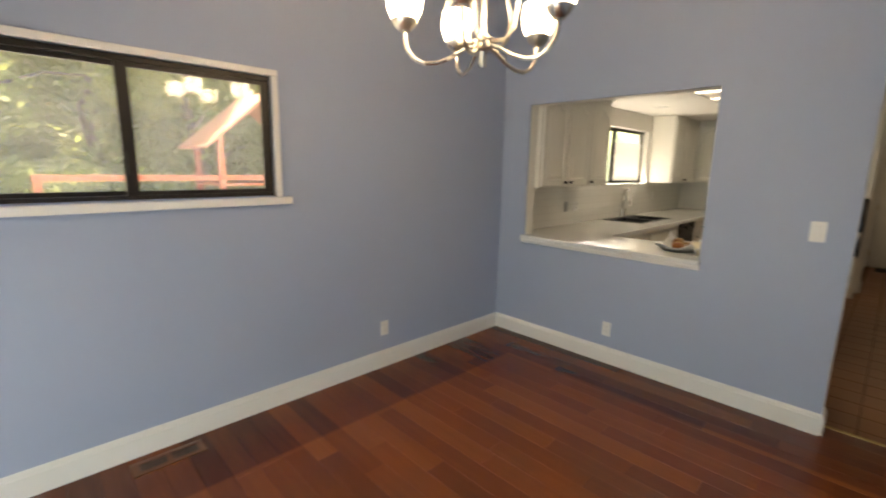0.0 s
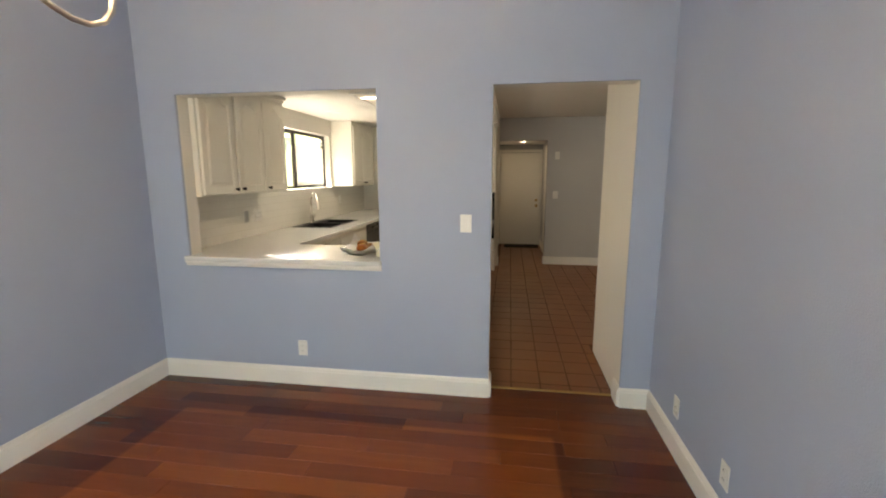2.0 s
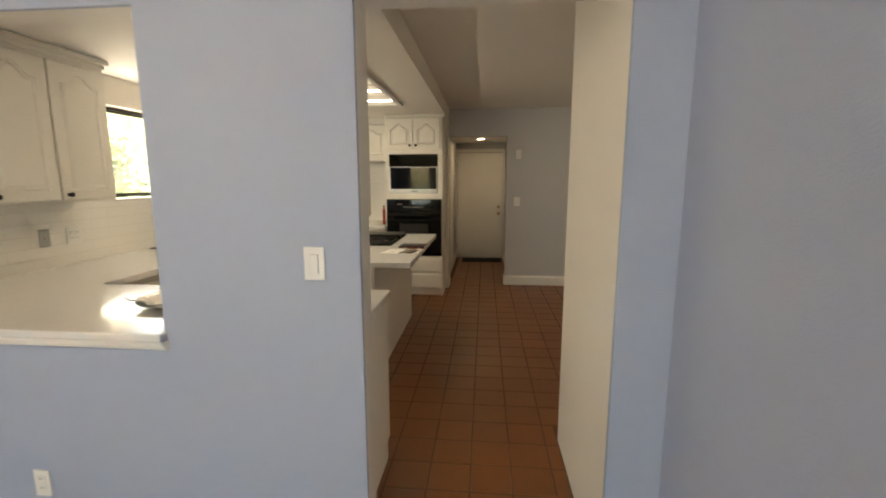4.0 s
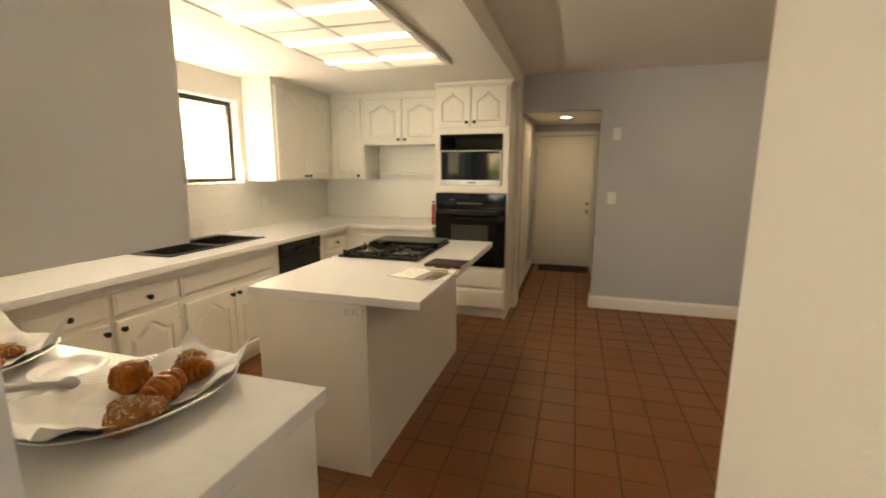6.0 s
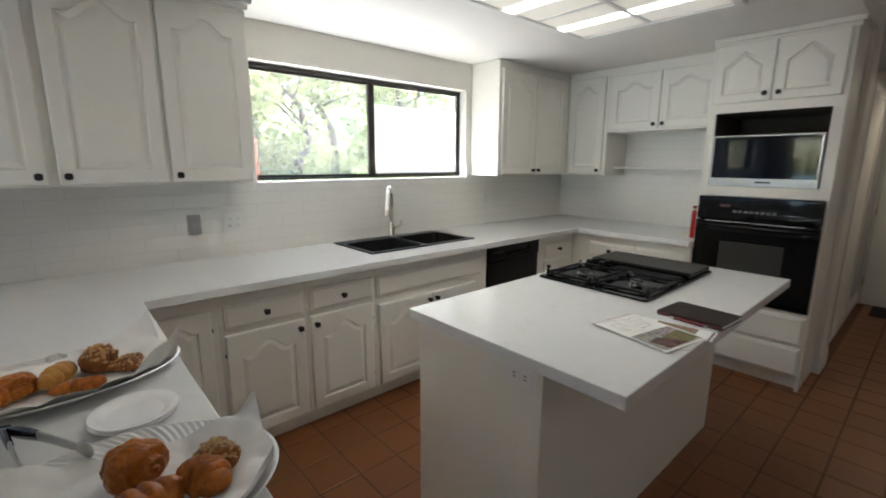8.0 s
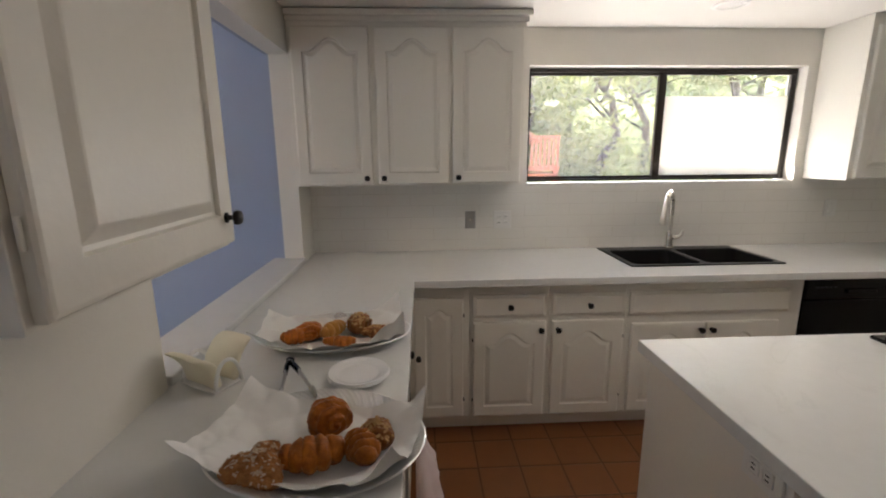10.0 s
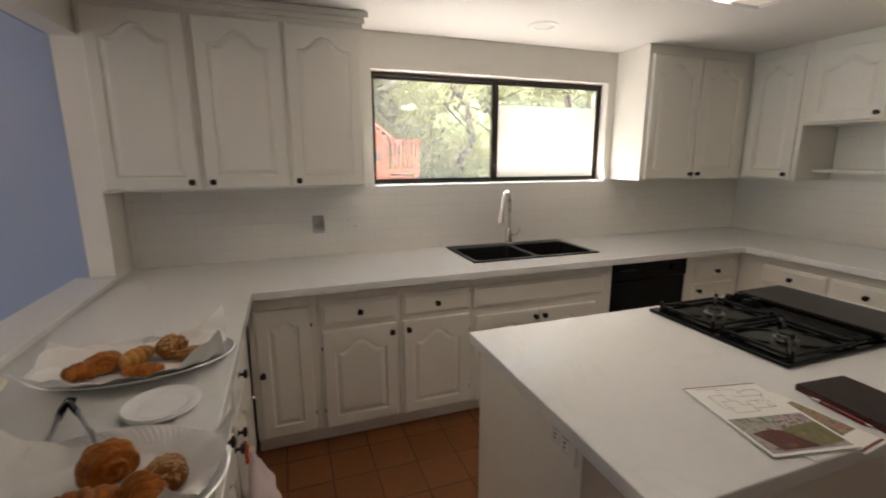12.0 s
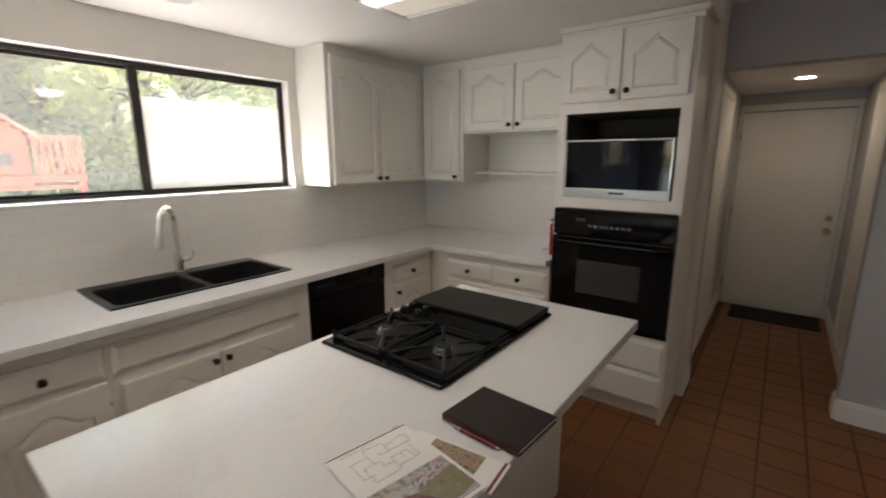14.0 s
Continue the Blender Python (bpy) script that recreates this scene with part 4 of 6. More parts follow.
def bowl(bm, x0, x1, y0, y1, depth):
    """A rounded open bowl: rings from its lip down to its floor."""
    def ring(d, r, z, n=5):
        pts = []
        for cx, cy, a in ((x1 - d - r, y1 - d - r, 0), (x0 + d + r, y1 - d - r, 90), (x0 + d + r, y0 + d + r, 180), (x1 - d - r, y0 + d + r, 270)):
            for i in range(n + 1):
                t = radians(a + 90 * i / n)
                pts.append(bm.verts.new((cx + r * math.cos(t), cy + r * math.sin(t), z)))
        return pts
    rings = [ring(0, 0.04, RZ), ring(0.004, 0.04, RZ - 0.006), ring(0.010, 0.045, RZ - depth + 0.03), ring(0.03, 0.05, RZ - depth), ring(0.12, 0.05, RZ - depth - 0.004)]
    for a, b in zip(rings, rings[1:]):
        for i in range(len(a)):
            j = (i + 1) % len(a)
            bm.faces.new((a[i], b[i], b[j], a[j]))
    bm.faces.new(rings[-1][::-1])
    return rings[0]


sx0, sx1, sy0, sy1 = 2.000, 2.892, -0.548, -0.055
B1, B2 = (2.030, 2.430, -0.520, -0.140), (2.460, 2.862, -0.520, -0.140)
for b in (B1, B2):
    bowl(bk, b[0], b[1], b[2], b[3], 0.20)
bmesh.ops.recalc_face_normals(bk, faces=bk.faces[:])
for b in ((sx0, sy0, sx1, B1[2]), (sx0, B1[3], sx1, sy1), (sx0, B1[2], B1[0], B1[3]), (B2[1], B1[2], sx1, B1[3]), (B1[1], B1[2], B2[0], B1[3])):
    bm_box(b[0], b[1], CT + 0.001, b[2], b[3], RZ, bm=bk)
for b in (B1, B2):      # corner fillets of the rim
    for cx, cy, dx, dy in ((b[0], b[2], 1, 1), (b[1], b[2], -1, 1), (b[0], b[3], 1, -1), (b[1], b[3], -1, -1)):
        pts = [(cx, cy)] + [(cx + dx * 0.04 * (1 - math.cos(radians(90 * i / 5))), cy + dy * 0.04 * (1 - math.sin(radians(90 * i / 5)))) for i in range(6)]
        vs = [bk.verts.new((x, y, RZ - 0.0002)) for x, y in pts]
        f = bk.faces.new(vs)
        f.normal_update()
        if f.normal.z < 0:
            f.normal_flip()
part("basin", bk, M_SINK, sk)
for b in (B1, B2):
    part("drain", bm_lathe([(0, 0.004), (0.028, 0.004), (0.042, 0.003), (0.045, 0), (0, 0)], 24), M_STEEL, sk, "steel drain", m=pose((b[0] + b[1]) / 2, (b[2] + b[3]) / 2, RZ - 0.203), smooth=True)
fa = thing("kitchen_faucet", "brushed nickel pull-down faucet with gooseneck behind the sink", "faucet", pose(2.470, -0.085, RZ - 0.0005))
part("base", bm_lathe([(0, 0), (0.030, 0), (0.030, 0.004), (0.024, 0.010), (0.021, 0.05), (0.020, 0.10), (0.0145, 0.115), (0, 0.116)], 24), M_NICKEL, fa, smooth=True)
ux, uy = -0.67, -0.74
arc = [(0.0, 0.11), (0.0, 0.28)] + [(0.092 * (1 - math.cos(radians(a))), 0.28 + 0.095 * math.sin(radians(a))) for a in range(15, 151, 15)] + [(0.184, 0.295), (0.198, 0.268)]
part("neck", bm_tube([(ux * r, uy * r, z) for r, z in arc], 0.0135, 14), M_NICKEL, fa, smooth=True)
part("spray_head", bm_tube([(ux * r, uy * r, z) for r, z in ((0.197, 0.270), (0.208, 0.240), (0.222, 0.190), (0.227, 0.175))], [0.0135, 0.016, 0.0205, 0.018], 16), M_NICKEL, fa, smooth=True)
lever = part("lever", bm_tube([(0.015, 0, 0.065), (0.050, -0.006, 0.068), (0.075, -0.010, 0.085), (0.082, -0.012, 0.115)], [0.016, 0.013, 0.010, 0.008], 12), M_NICKEL, fa, smooth=True)

# ---- cooktop ----
M_DULL = mat("smoked_steel", (0.20, 0.20, 0.20), 0.28, metal=0.9, var=0.4)
ck = thing("cooktop", "black gas cooktop with two burners, downdraft vent and griddle cover", "cooktop")
CX0, CX1, CY0, CY1 = 2.337, 3.090, -2.087, -1.550
part("tray", bm_box(CX0, CY0, CT + 0.0005, CX1, CY1, CT + 0.014, 0.005), M_BLACK, ck)
bx0, bx1 = CX0 + 0.030, CX0 + 0.345
part("burner_pan", bm_box(bx0, CY0 + 0.030, CT + 0.0145, bx1, CY1 - 0.030, CT + 0.018, 0.002), M_BLACK, ck)
cxm = (bx0 + bx1) / 2
for cy in (-1.955, -1.690):
    bu = part("burner", bm_lathe([(0, 0.003), (0.036, 0.003), (0.038, 0.0), (0.024, 0.002), (0.022, 0.008), (0.028, 0.010), (0.028, 0.015), (0.024, 0.018), (0, 0.0185)], 24), M_DULL, ck, "dull steel burner ring with black cap", m=pose(cxm, cy, CT + 0.018), smooth=True)
    part("cap", bm_lathe([(0, 0.023), (0.022, 0.023), (0.026, 0.020), (0.026, 0.0188), (0, 0.0188)], 24), M_IRON, bu, smooth=True)
gz = CT + 0.040
for cy in (-1.955, -1.690):
    gr = bmesh.new()
    y0, y1 = cy - 0.115, cy + 0.115
    for a, b in (((bx0 + 0.01, y0), (bx1 - 0.01, y0)), ((bx0 + 0.01, y1), (bx1 - 0.01, y1)), ((bx0 + 0.01, y0), (bx0 + 0.01, y1)), ((bx1 - 0.01, y0), (bx1 - 0.01, y1))):
        bm_tube([(*a, gz - 0.012), (*b, gz - 0.012)], 0.0062, 8, bm=gr)
    for sx in (-1, 1):
        for sy in (-1, 1):
            fx_, fy_ = cxm + sx * (bx1 - bx0 - 0.02) / 2, cy + sy * 0.115
            nx_, ny_ = cxm + sx * 0.034, cy + sy * 0.028
            bm_tube([(fx_, fy_, gz - 0.010), ((fx_ + nx_) / 2, (fy_ + ny_) / 2, gz), (nx_, ny_, gz)], [0.0065, 0.0058, 0.0042], 8, bm=gr)
            bm_tube([(fx_, fy_, CT + 0.016), (fx_, fy_, gz + 0.006)], [0.0075, 0.0058], 8, bm=gr)
    part("grate", gr, M_IRON, ck, "black cast iron grate")
vx0, vx1 = bx1 + 0.008, bx1 + 0.120
vent = part("vent_grille", bm_box(vx0, CY0 + 0.020, CT + 0.0145, vx1, CY1 - 0.170, CT + 0.020, 0.002), M_BLACK, ck)
for k in range(13):
    x = vx0 + 0.010 + 0.0077 * k
    part("slat", bm_box(x - 0.0018, CY0 + 0.035, CT + 0.0202, x + 0.0018, CY1 - 0.185, CT + 0.0255), M_IRON, vent)
panel = part("knob_panel", bm_box(vx0 - 0.002, CY1 - 0.166, CT + 0.0145, vx1 + 0.002, CY1 - 0.012, CT + 0.020, 0.003), M_BLACK, ck)
for k in range(4):
    x, y = vx0 + 0.030 + 0.052 * (k % 2), CY1 - 0.125 + 0.075 * (k // 2)
    part("dial", bm_lathe([(0, 0.026), (0.014, 0.026), (0.017, 0.022), (0.018, 0.008), (0.022, 0.006), (0.022, 0), (0, 0)], 20), M_BLACK, panel, smooth=True, m=pose(x, y, CT + 0.020))
gx0 = vx1 + 0.008
part("griddle_frame", bm_box(gx0, CY0 + 0.012, CT + 0.0145, CX1 - 0.006, CY1 - 0.012, CT + 0.030, 0.004), M_BLACK, ck)
part("griddle_cover", bm_box(gx0 + 0.004, CY0 + 0.010, CT + 0.0305, CX1 - 0.010, CY1 - 0.012, CT + 0.042, 0.004), mat("dull_black_cover", (0.015, 0.013, 0.009), 0.36, var=0.2, bump=0.1, ior=1.35), ck, "dull black cover with chamfered edge")

# ---- ceiling light panel ----
LP = (1.250, 3.350, -2.021, -1.070)
lp = thing("ceiling_light_panel", "large lit ceiling panel with white grid and diffusers", "ceiling light")
LZ0, LZ1 = KITCHEN_Z - 0.026, KITCHEN_Z - 0.001
for nm, b in (("frame_side", (LP[0], LP[2], LZ0, LP[1], LP[2] + 0.045, LZ1)), ("frame_side", (LP[0], LP[3] - 0.045, LZ0, LP[1], LP[3], LZ1)),
              ("frame_end", (LP[0], LP[2] + 0.045, LZ0, LP[0] + 0.045, LP[3] - 0.045, LZ1)), ("frame_end", (LP[1] - 0.045, LP[2] + 0.045, LZ0, LP[1], LP[3] - 0.045, LZ1))):
    part(nm, bm_box(*b, 0.004), M_TRIM, lp)
lx = [LP[0] + 0.045 + (LP[1] - LP[0] - 0.09) * k / 4 for k in range(5)]
ym = (LP[2] + LP[3]) / 2
for k in range(1, 4):
    part("mullion", bm_box(lx[k] - 0.012, LP[2] + 0.045, LZ0 + 0.008, lx[k] + 0.012, LP[3] - 0.045, LZ1), M_TRIM, lp)
for k in range(4):
    part("mullion", bm_box(lx[k] + 0.0121, ym - 0.012, LZ0 + 0.006, lx[k + 1] - 0.0121, ym + 0.012, LZ1), M_TRIM, lp)


def diffuser():
    """A ribbed acrylic sheet, brightest below the tubes behind it."""
    m = glow("lit_acrylic", (1.0, 0.93, 0.80), 1.0)
    n, l = m.node_tree.nodes, m.node_tree.links
    b = n["Principled BSDF"]
    geo, sep, wv = n.new("ShaderNodeNewGeometry"), n.new("ShaderNodeSeparateXYZ"), n.new("ShaderNodeMath")
    l.new(geo.outputs["Position"], sep.inputs[0])
    ph = n.new("ShaderNodeMath")
    ph.operation = "MULTIPLY_ADD"
    ph.inputs[1].default_value, ph.inputs[2].default_value = 2 * math.pi / 0.5025, -2 * math.pi * (LP[0] + 0.045 + 0.25125) / 0.5025
    l.new(sep.outputs["X"], ph.inputs[0])
    wv.operation = "COSINE"
    l.new(ph.outputs[0], wv.inputs[0])
    mr = n.new("ShaderNodeMapRange")
    mr.interpolation_type = "SMOOTHSTEP"
    mr.inputs["From Min"].default_value, mr.inputs["From Max"].default_value = 0.72, 0.99
    mr.inputs["To Min"].default_value, mr.inputs["To Max"].default_value = TUBE_LOW, TUBE_HIGH
    l.new(wv.outputs[0], mr.inputs["Value"])
    l.new(mr.outputs[0], b.inputs["Emission Strength"])
    return m


TUBE_LOW, TUBE_HIGH = 0.022, 0.90
M_DIFFUSER = diffuser()
for k in range(4):
    for ya, yb in ((LP[2] + 0.045, ym - 0.0125), (ym + 0.0125, LP[3] - 0.045)):
        part("diffuser", bm_box(lx[k] + 0.0125, ya, LZ0 + 0.012, lx[k + 1] - 0.0125, yb, LZ0 + 0.017), M_DIFFUSER, lp, "glowing ribbed acrylic sheet")
cl = thing("recessed_light", "unlit round recessed ceiling light with white trim", "ceiling light", pose(2.475, -0.425, KITCHEN_Z))
part("trim", bm_lathe([(0.090, 0), (0.090, -0.004), (0.075, -0.010), (0.062, -0.006), (0.060, -0.001)], 32), M_TRIM, cl, smooth=True)
part("lens", bm_lathe([(0, -0.003), (0.061, -0.003), (0.061, -0.001), (0, -0.001)], 32), mat("off_lamp_lens", (0.70, 0.68, 0.64), 0.3), cl)

# ---- chandelier ----
ch = thing("chandelier", "brushed nickel chandelier with five glowing white glass shades", "chandelier", pose(-1.990, -1.467, 1.905))
part("finial", bm_lathe([(0, 0), (0.012, 0.0), (0.014, 0.006), (0.014, 0.050), (0.018, 0.056), (0, 0.058)], 20), M_NICKEL, ch, smooth=True)
part("hub", bm_lathe([(0, 0.055), (0.030, 0.056), (0.036, 0.064), (0.036, 0.088), (0.028, 0.096), (0.022, 0.100), (0.022, 0.112), (0.012, 0.116), (0, 0.117)], 24), M_NICKEL, ch, smooth=True)
part("stem", bm_lathe([(0, 0.112), (0.010, 0.114), (0.010, 0.62), (0.018, 0.64), (0.018, 0.70), (0.006, 0.72), (0.006, DINING_Z - 1.905 - 0.03), (0.065, DINING_Z - 1.905 - 0.025), (0.07, DINING_Z - 1.905 - 0.001), (0, DINING_Z - 1.905 - 0.001)], 20), M_NICKEL, ch, smooth=True)
M_SHADE = glow("lit_white_glass", (1.0, 0.80, 0.57), 3.4)
for k in range(5):
    a = radians(72 * k + 64)
    ca, sa = math.cos(a), math.sin(a)
    path = []
    for r, z in ((0.030, 0.075), (0.070, 0.060), (0.120, 0.030), (0.170, 0.012), (0.215, 0.010), (0.255, 0.028), (0.280, 0.062), (0.287, 0.100), (0.288, 0.125)):
        path.append((r * ca, r * sa, z))
    arm = part("arm", bm_tube(path, 0.0075, 10), M_NICKEL, ch, smooth=True)
    loop = [(r * ca, r * sa, z) for r, z in ((0.012, 0.46), (0.050, 0.40), (0.110, 0.28), (0.135, 0.20), (0.125, 0.12), (0.090, 0.085), (0.050, 0.085), (0.032, 0.092))]
    part("scroll", bm_tube(loop, 0.0085, 8, flat=0.55), M_NICKEL, arm, smooth=True)
    part("cup", bm_lathe([(0, 0.118), (0.020, 0.120), (0.040, 0.140), (0.047, 0.158), (0.044, 0.158), (0.0, 0.135)], 24), M_NICKEL, arm, smooth=True, m=pose(0.288 * ca, 0.288 * sa, 0))
    part("shade", bm_lathe([(0.0, 0.142), (0.030, 0.145), (0.048, 0.162), (0.062, 0.195), (0.066, 0.235), (0.060, 0.275), (0.056, 0.275), (0.060, 0.235), (0.056, 0.200), (0.030, 0.152)], 24), M_SHADE, arm, "glowing white glass shade", smooth=True, m=pose(0.288 * ca, 0.288 * sa, 0))

# ---- hall ----
hd = tagged(new("door_2"), "white painted flush hall door with brass knob, closed", "door", kind="structure")
hd.matrix_basis = pose(HALL_X - 0.002, -2.390, 0.0, 0, 0, -90)
part("leaf", bm_box(0.0, -0.036, 0.012, 0.845, -0.002, 1.985, 0.003), M_TRIM, hd)
kb = part("door_knob", bm_lathe([(0, 0), (0.030, 0), (0.030, 0.006), (0.012, 0.012), (0.012, 0.035), (0.026, 0.045), (0.029, 0.058), (0.022, 0.068), (0, 0.070)], 24), M_BRASS, hd, "brass knob", smooth=True, m=pose(0.775, -0.036, 0.865, 90))
part("deadbolt", bm_lathe([(0, 0), (0.028, 0), (0.026, 0.012), (0.010, 0.016), (0, 0.016)], 24), M_BRASS, hd, "brass deadbolt", smooth=True, m=pose(0.775, -0.036, 0.985, 90))
for z in (0.25, 1.0, 1.75):
    part("hinge", bm_tube([(-0.003, -0.038, z - 0.04), (-0.003, -0.038, z + 0.04)], 0.006, 8), M_BRASS, hd)
bmf = bmesh.new()
for b in ((-0.035, -0.02, 0.0, -0.006, -0.002, 2.0), (0.851, -0.02, 0.0, 0.885, -0.002, 2.0), (-0.035, -0.02, 2.0, 0.885, -0.002, 2.06)):
    bm_box(*b, 0.003, bm=bmf)
part("casing", bmf, M_TRIM, hd)
# side door casings in the hall
for y, s, xa in ((-2.355, -1, 5.24), (-3.28, 1, 5.24)):
    bmf = bmesh.new()
    for x0, x1 in ((xa, xa + 0.06), (xa + 0.84, xa + 0.90)):
        bm_box(x0, min(y, y + s * 0.018), 0, x1, max(y, y + s * 0.018), 2.02, 0.003, bm=bmf)
    bm_box(xa, min(y, y + s * 0.018), 2.02, xa + 0.90, max(y, y + s * 0.018), 2.08, 0.003, bm=bmf)
    structure("door_casing", "white painted door casing in the hall", bmf, M_TRIM, "trim")
    structure("door_3", "white painted closed side door", bm_box(xa + 0.06, min(y, y + s * 0.006), 0.01, xa + 0.84, max(y, y + s * 0.006), 2.02), M_TRIM, "door")
thing("door_mat", "dark brown mat before the hall door", "mat", bm=bm_box(6.48, -3.22, 0.0, 6.90, -2.50, 0.010, 0.003), material=mat("dark_mat", (0.022, 0.018, 0.016), 0.9, var=0.4, bump=0.5, bump_scale=250))
hl = thing("recessed_light", "lit round recessed light in the hall ceiling", "ceiling light", pose(6.016, -2.820, 2.165))
part("trim", bm_lathe([(0.090, 0), (0.090, -0.004), (0.075, -0.010), (0.062, -0.006), (0.060, -0.001)], 32), M_TRIM, hl, smooth=True)
part("bulb", bm_lathe([(0, -0.008), (0.040, -0.006), (0.058, -0.002), (0.058, -0.001), (0, -0.001)], 32), glow("lit_bulb", (1.0, 0.82, 0.58), 8.0), hl, "glowing warm bulb", smooth=True)

nl = thing("ceiling_lamp", "lit round flush ceiling lamp in the nook", "ceiling light", pose(3.10, -4.75, NOOK_Z))
part("base", bm_lathe([(0, -0.001), (0.15, -0.001), (0.15, -0.02), (0.14, -0.025), (0, -0.025)], 32), M_TRIM, nl, smooth=True)
part("bowl", bm_lathe([(0.138, -0.026), (0.130, -0.055), (0.095, -0.085), (0.04, -0.100), (0, -0.102)], 32), glow("lit_frosted_bowl", (1.0, 0.88, 0.72), 2.9), nl, "glowing frosted glass bowl", smooth=True)

# ---- things on the peninsula ----
M_FOIL = mat("silver_foil", (0.84, 0.84, 0.83), 0.30, metal=0.75, fine=90, var=0.10, bump=0.12, bump_scale=140)
M_PARCH = mat("white_parchment", (0.86, 0.85, 0.82), 0.6, scale=10, var=0.05, bump=0.2, bump_scale=30)
M_PASTRY = mat("golden_crust", (0.58, 0.180, 0.014), 0.36, col2=(0.120, 0.024, 0.003), ior=1.36, scale=30, fine=120, bump=0.6, bump_scale=95)
M_PASTRY2 = mat("almond_crust", (0.40, 0.145, 0.020), 0.5, col2=(0.08, 0.020, 0.004), scale=55, fine=190, bump=0.8, bump_scale=160)
M_PASTRY3 = mat("sugared_crust", (0.54, 0.25, 0.075), 0.6, col2=(0.22, 0.065, 0.014), scale=60, fine=200, bump=0.8, bump_scale=170)
M_CREAM = mat("cream_napkin", (0.80, 0.74, 0.58), 0.75, scale=8, var=0.06, bump=0.15, bump_scale=60)


def dish_height(r):
    """Height of the dish's inner face at a share r of its radius."""
    if r < 0.64:
        return 0.002
    if r < 0.96:
        return 0.002 + 0.031 * ((r - 0.64) / 0.32) ** 0.85
    return 0.033


def platter(label, m, ra, rb):
    """A shallow oval foil platter: embossed flaring wall, rolled rim, flat base."""
    p = thing("platter", label, "platter", m, "platters")
    n = 180
    wall = [0.64 + 0.32 * k / 9 for k in range(10)]
    prof = [(0.0, 0.002, 0), (0.60, 0.002, 0)] + [(r, dish_height(r), 1) for r in wall] + [(0.975, 0.0345, 0), (0.99, 0.0345, 0), (1.0, 0.0325, 0), (0.99, 0.0305, 0), (0.955, 0.030, 0), (0.64, -0.0002, 0), (0.0, -0.0002, 0)]
    bm = bmesh.new()
    rings = []
    for j, (r, z, emb) in enumerate(prof):
        if r == 0:
            rings.append([bm.verts.new((0, 0, z))])
            continue
        ring = []
        for i in range(n):
            t = 2 * math.pi * i / n
            e = (0.0008 if (i + j) % 2 else -0.0008) * emb
            ring.append(bm.verts.new((ra * r * math.cos(t), rb * r * math.sin(t), z + e)))
        rings.append(ring)
    for a, b in zip(rings, rings[1:]):
        for i in range(n):
            j = (i + 1) % n
            if len(a) == 1:
                bm.faces.new((a[0], b[j], b[i]))
            elif len(b) == 1:
                bm.faces.new((a[i], a[j], b[0]))
            else:
                bm.faces.new((a[i], a[j], b[j], b[i]))
    bmesh.ops.recalc_face_normals(bm, faces=bm.faces[:])
    part("dish", bm, M_FOIL, p, smooth=False)
    return m, ra, rb


def parchment(label, m, w, d, dish, seed):
    """A creased sheet that lies in a platter and stands up past its rim."""
    rnd = random.Random(seed)
    off = Vector((rnd.uniform(0, 9), rnd.uniform(0, 9), 3.3))
    dm, ra, rb = dish
    to_dish = dm.inverted() @ m
    n = 72
    bm = bmesh.new()
    g = []
    for j in range(n):
        row = []
        for i in range(n):
            x, y = w * (i / (n - 1) - 0.5), d * (j / (n - 1) - 0.5)
            q = to_dish @ Vector((x, y, 0))
            r = math.hypot(q.x / ra, q.y / rb)
            z = dish_height(r) + 0.0035 + (0.30 + 0.10 * max(-1, min(1, q.x / (0.6 * ra)))) * max(0, r - 0.99) ** 1.1
            loose = 0.25 + min(1, max(0, r - 0.55) * 2)
            z += 0.007 * loose * abs(noise.noise(Vector((x * 21, y * 21, 4.0)) + off)) + 0.030 * loose * abs(noise.noise(Vector((x * 11, y * 11, 0.5)) + off))
            k = 1 - 0.08 * max(0, r - 0.98)
            row.append(bm.verts.new((x * k, y * k, z)))
        g.append(row)
    for j in range(n - 1):
        for i in range(n - 1):
            bm.faces.new((g[j][i], g[j][i + 1], g[j + 1][i + 1], g[j + 1][i]))
    ext = bmesh.ops.extrude_face_region(bm, geom=bm.faces[:])
    for v in [e for e in ext["geom"] if isinstance(e, bmesh.types.BMVert)]:
        v.co.z += 0.0007
    bmesh.ops.recalc_face_normals(bm, faces=bm.faces[:])
    return thing("parchment_paper", label, "paper", m, bm=bm, material=M_PARCH, smooth=True)


def lumpy(bm, amount, freq, seed):
    off = Vector((seed * 1.7, seed * 0.9, seed * 2.3))
    bm.normal_update()
    for v in bm.verts:
        v.co += v.normal * amount * noise.noise(v.co * freq + off)


def croissant(label, m, length, r, bend, material, seed):
    """A bent roll with spiral ridges, thick in the middle."""
    n, k = 72, 28
    pts, rad = [], []
    for i in range(n):
        t = i / (n - 1)
        a = (t - 0.5) * bend
        R = length / max(bend, 0.2)
        pts.append((R * math.sin(a), R * (1 - math.cos(a)), r * 0.82))
        ridge = 0.84 + 0.20 * abs(math.sin(math.pi * 5.5 * t)) ** 0.55
        rad.append(max(0.004, r * (0.30 + 0.70 * math.sin(math.pi * min(1, max(0, t))) ** 0.6) * ridge))
    bm = bm_tube(pts, rad, k)
    for v in bm.verts:
        v.co.z = max(v.co.z * 0.92, 0.0)
    lumpy(bm, r * 0.15, 40, seed)
    lumpy(bm, r * 0.05, 160, seed + 5)
    for v in bm.verts:
        v.co.z = max(v.co.z, 0.0)
    return thing("pastry", label, "pastry", m, "pastries", bm=bm, material=material, smooth=True)


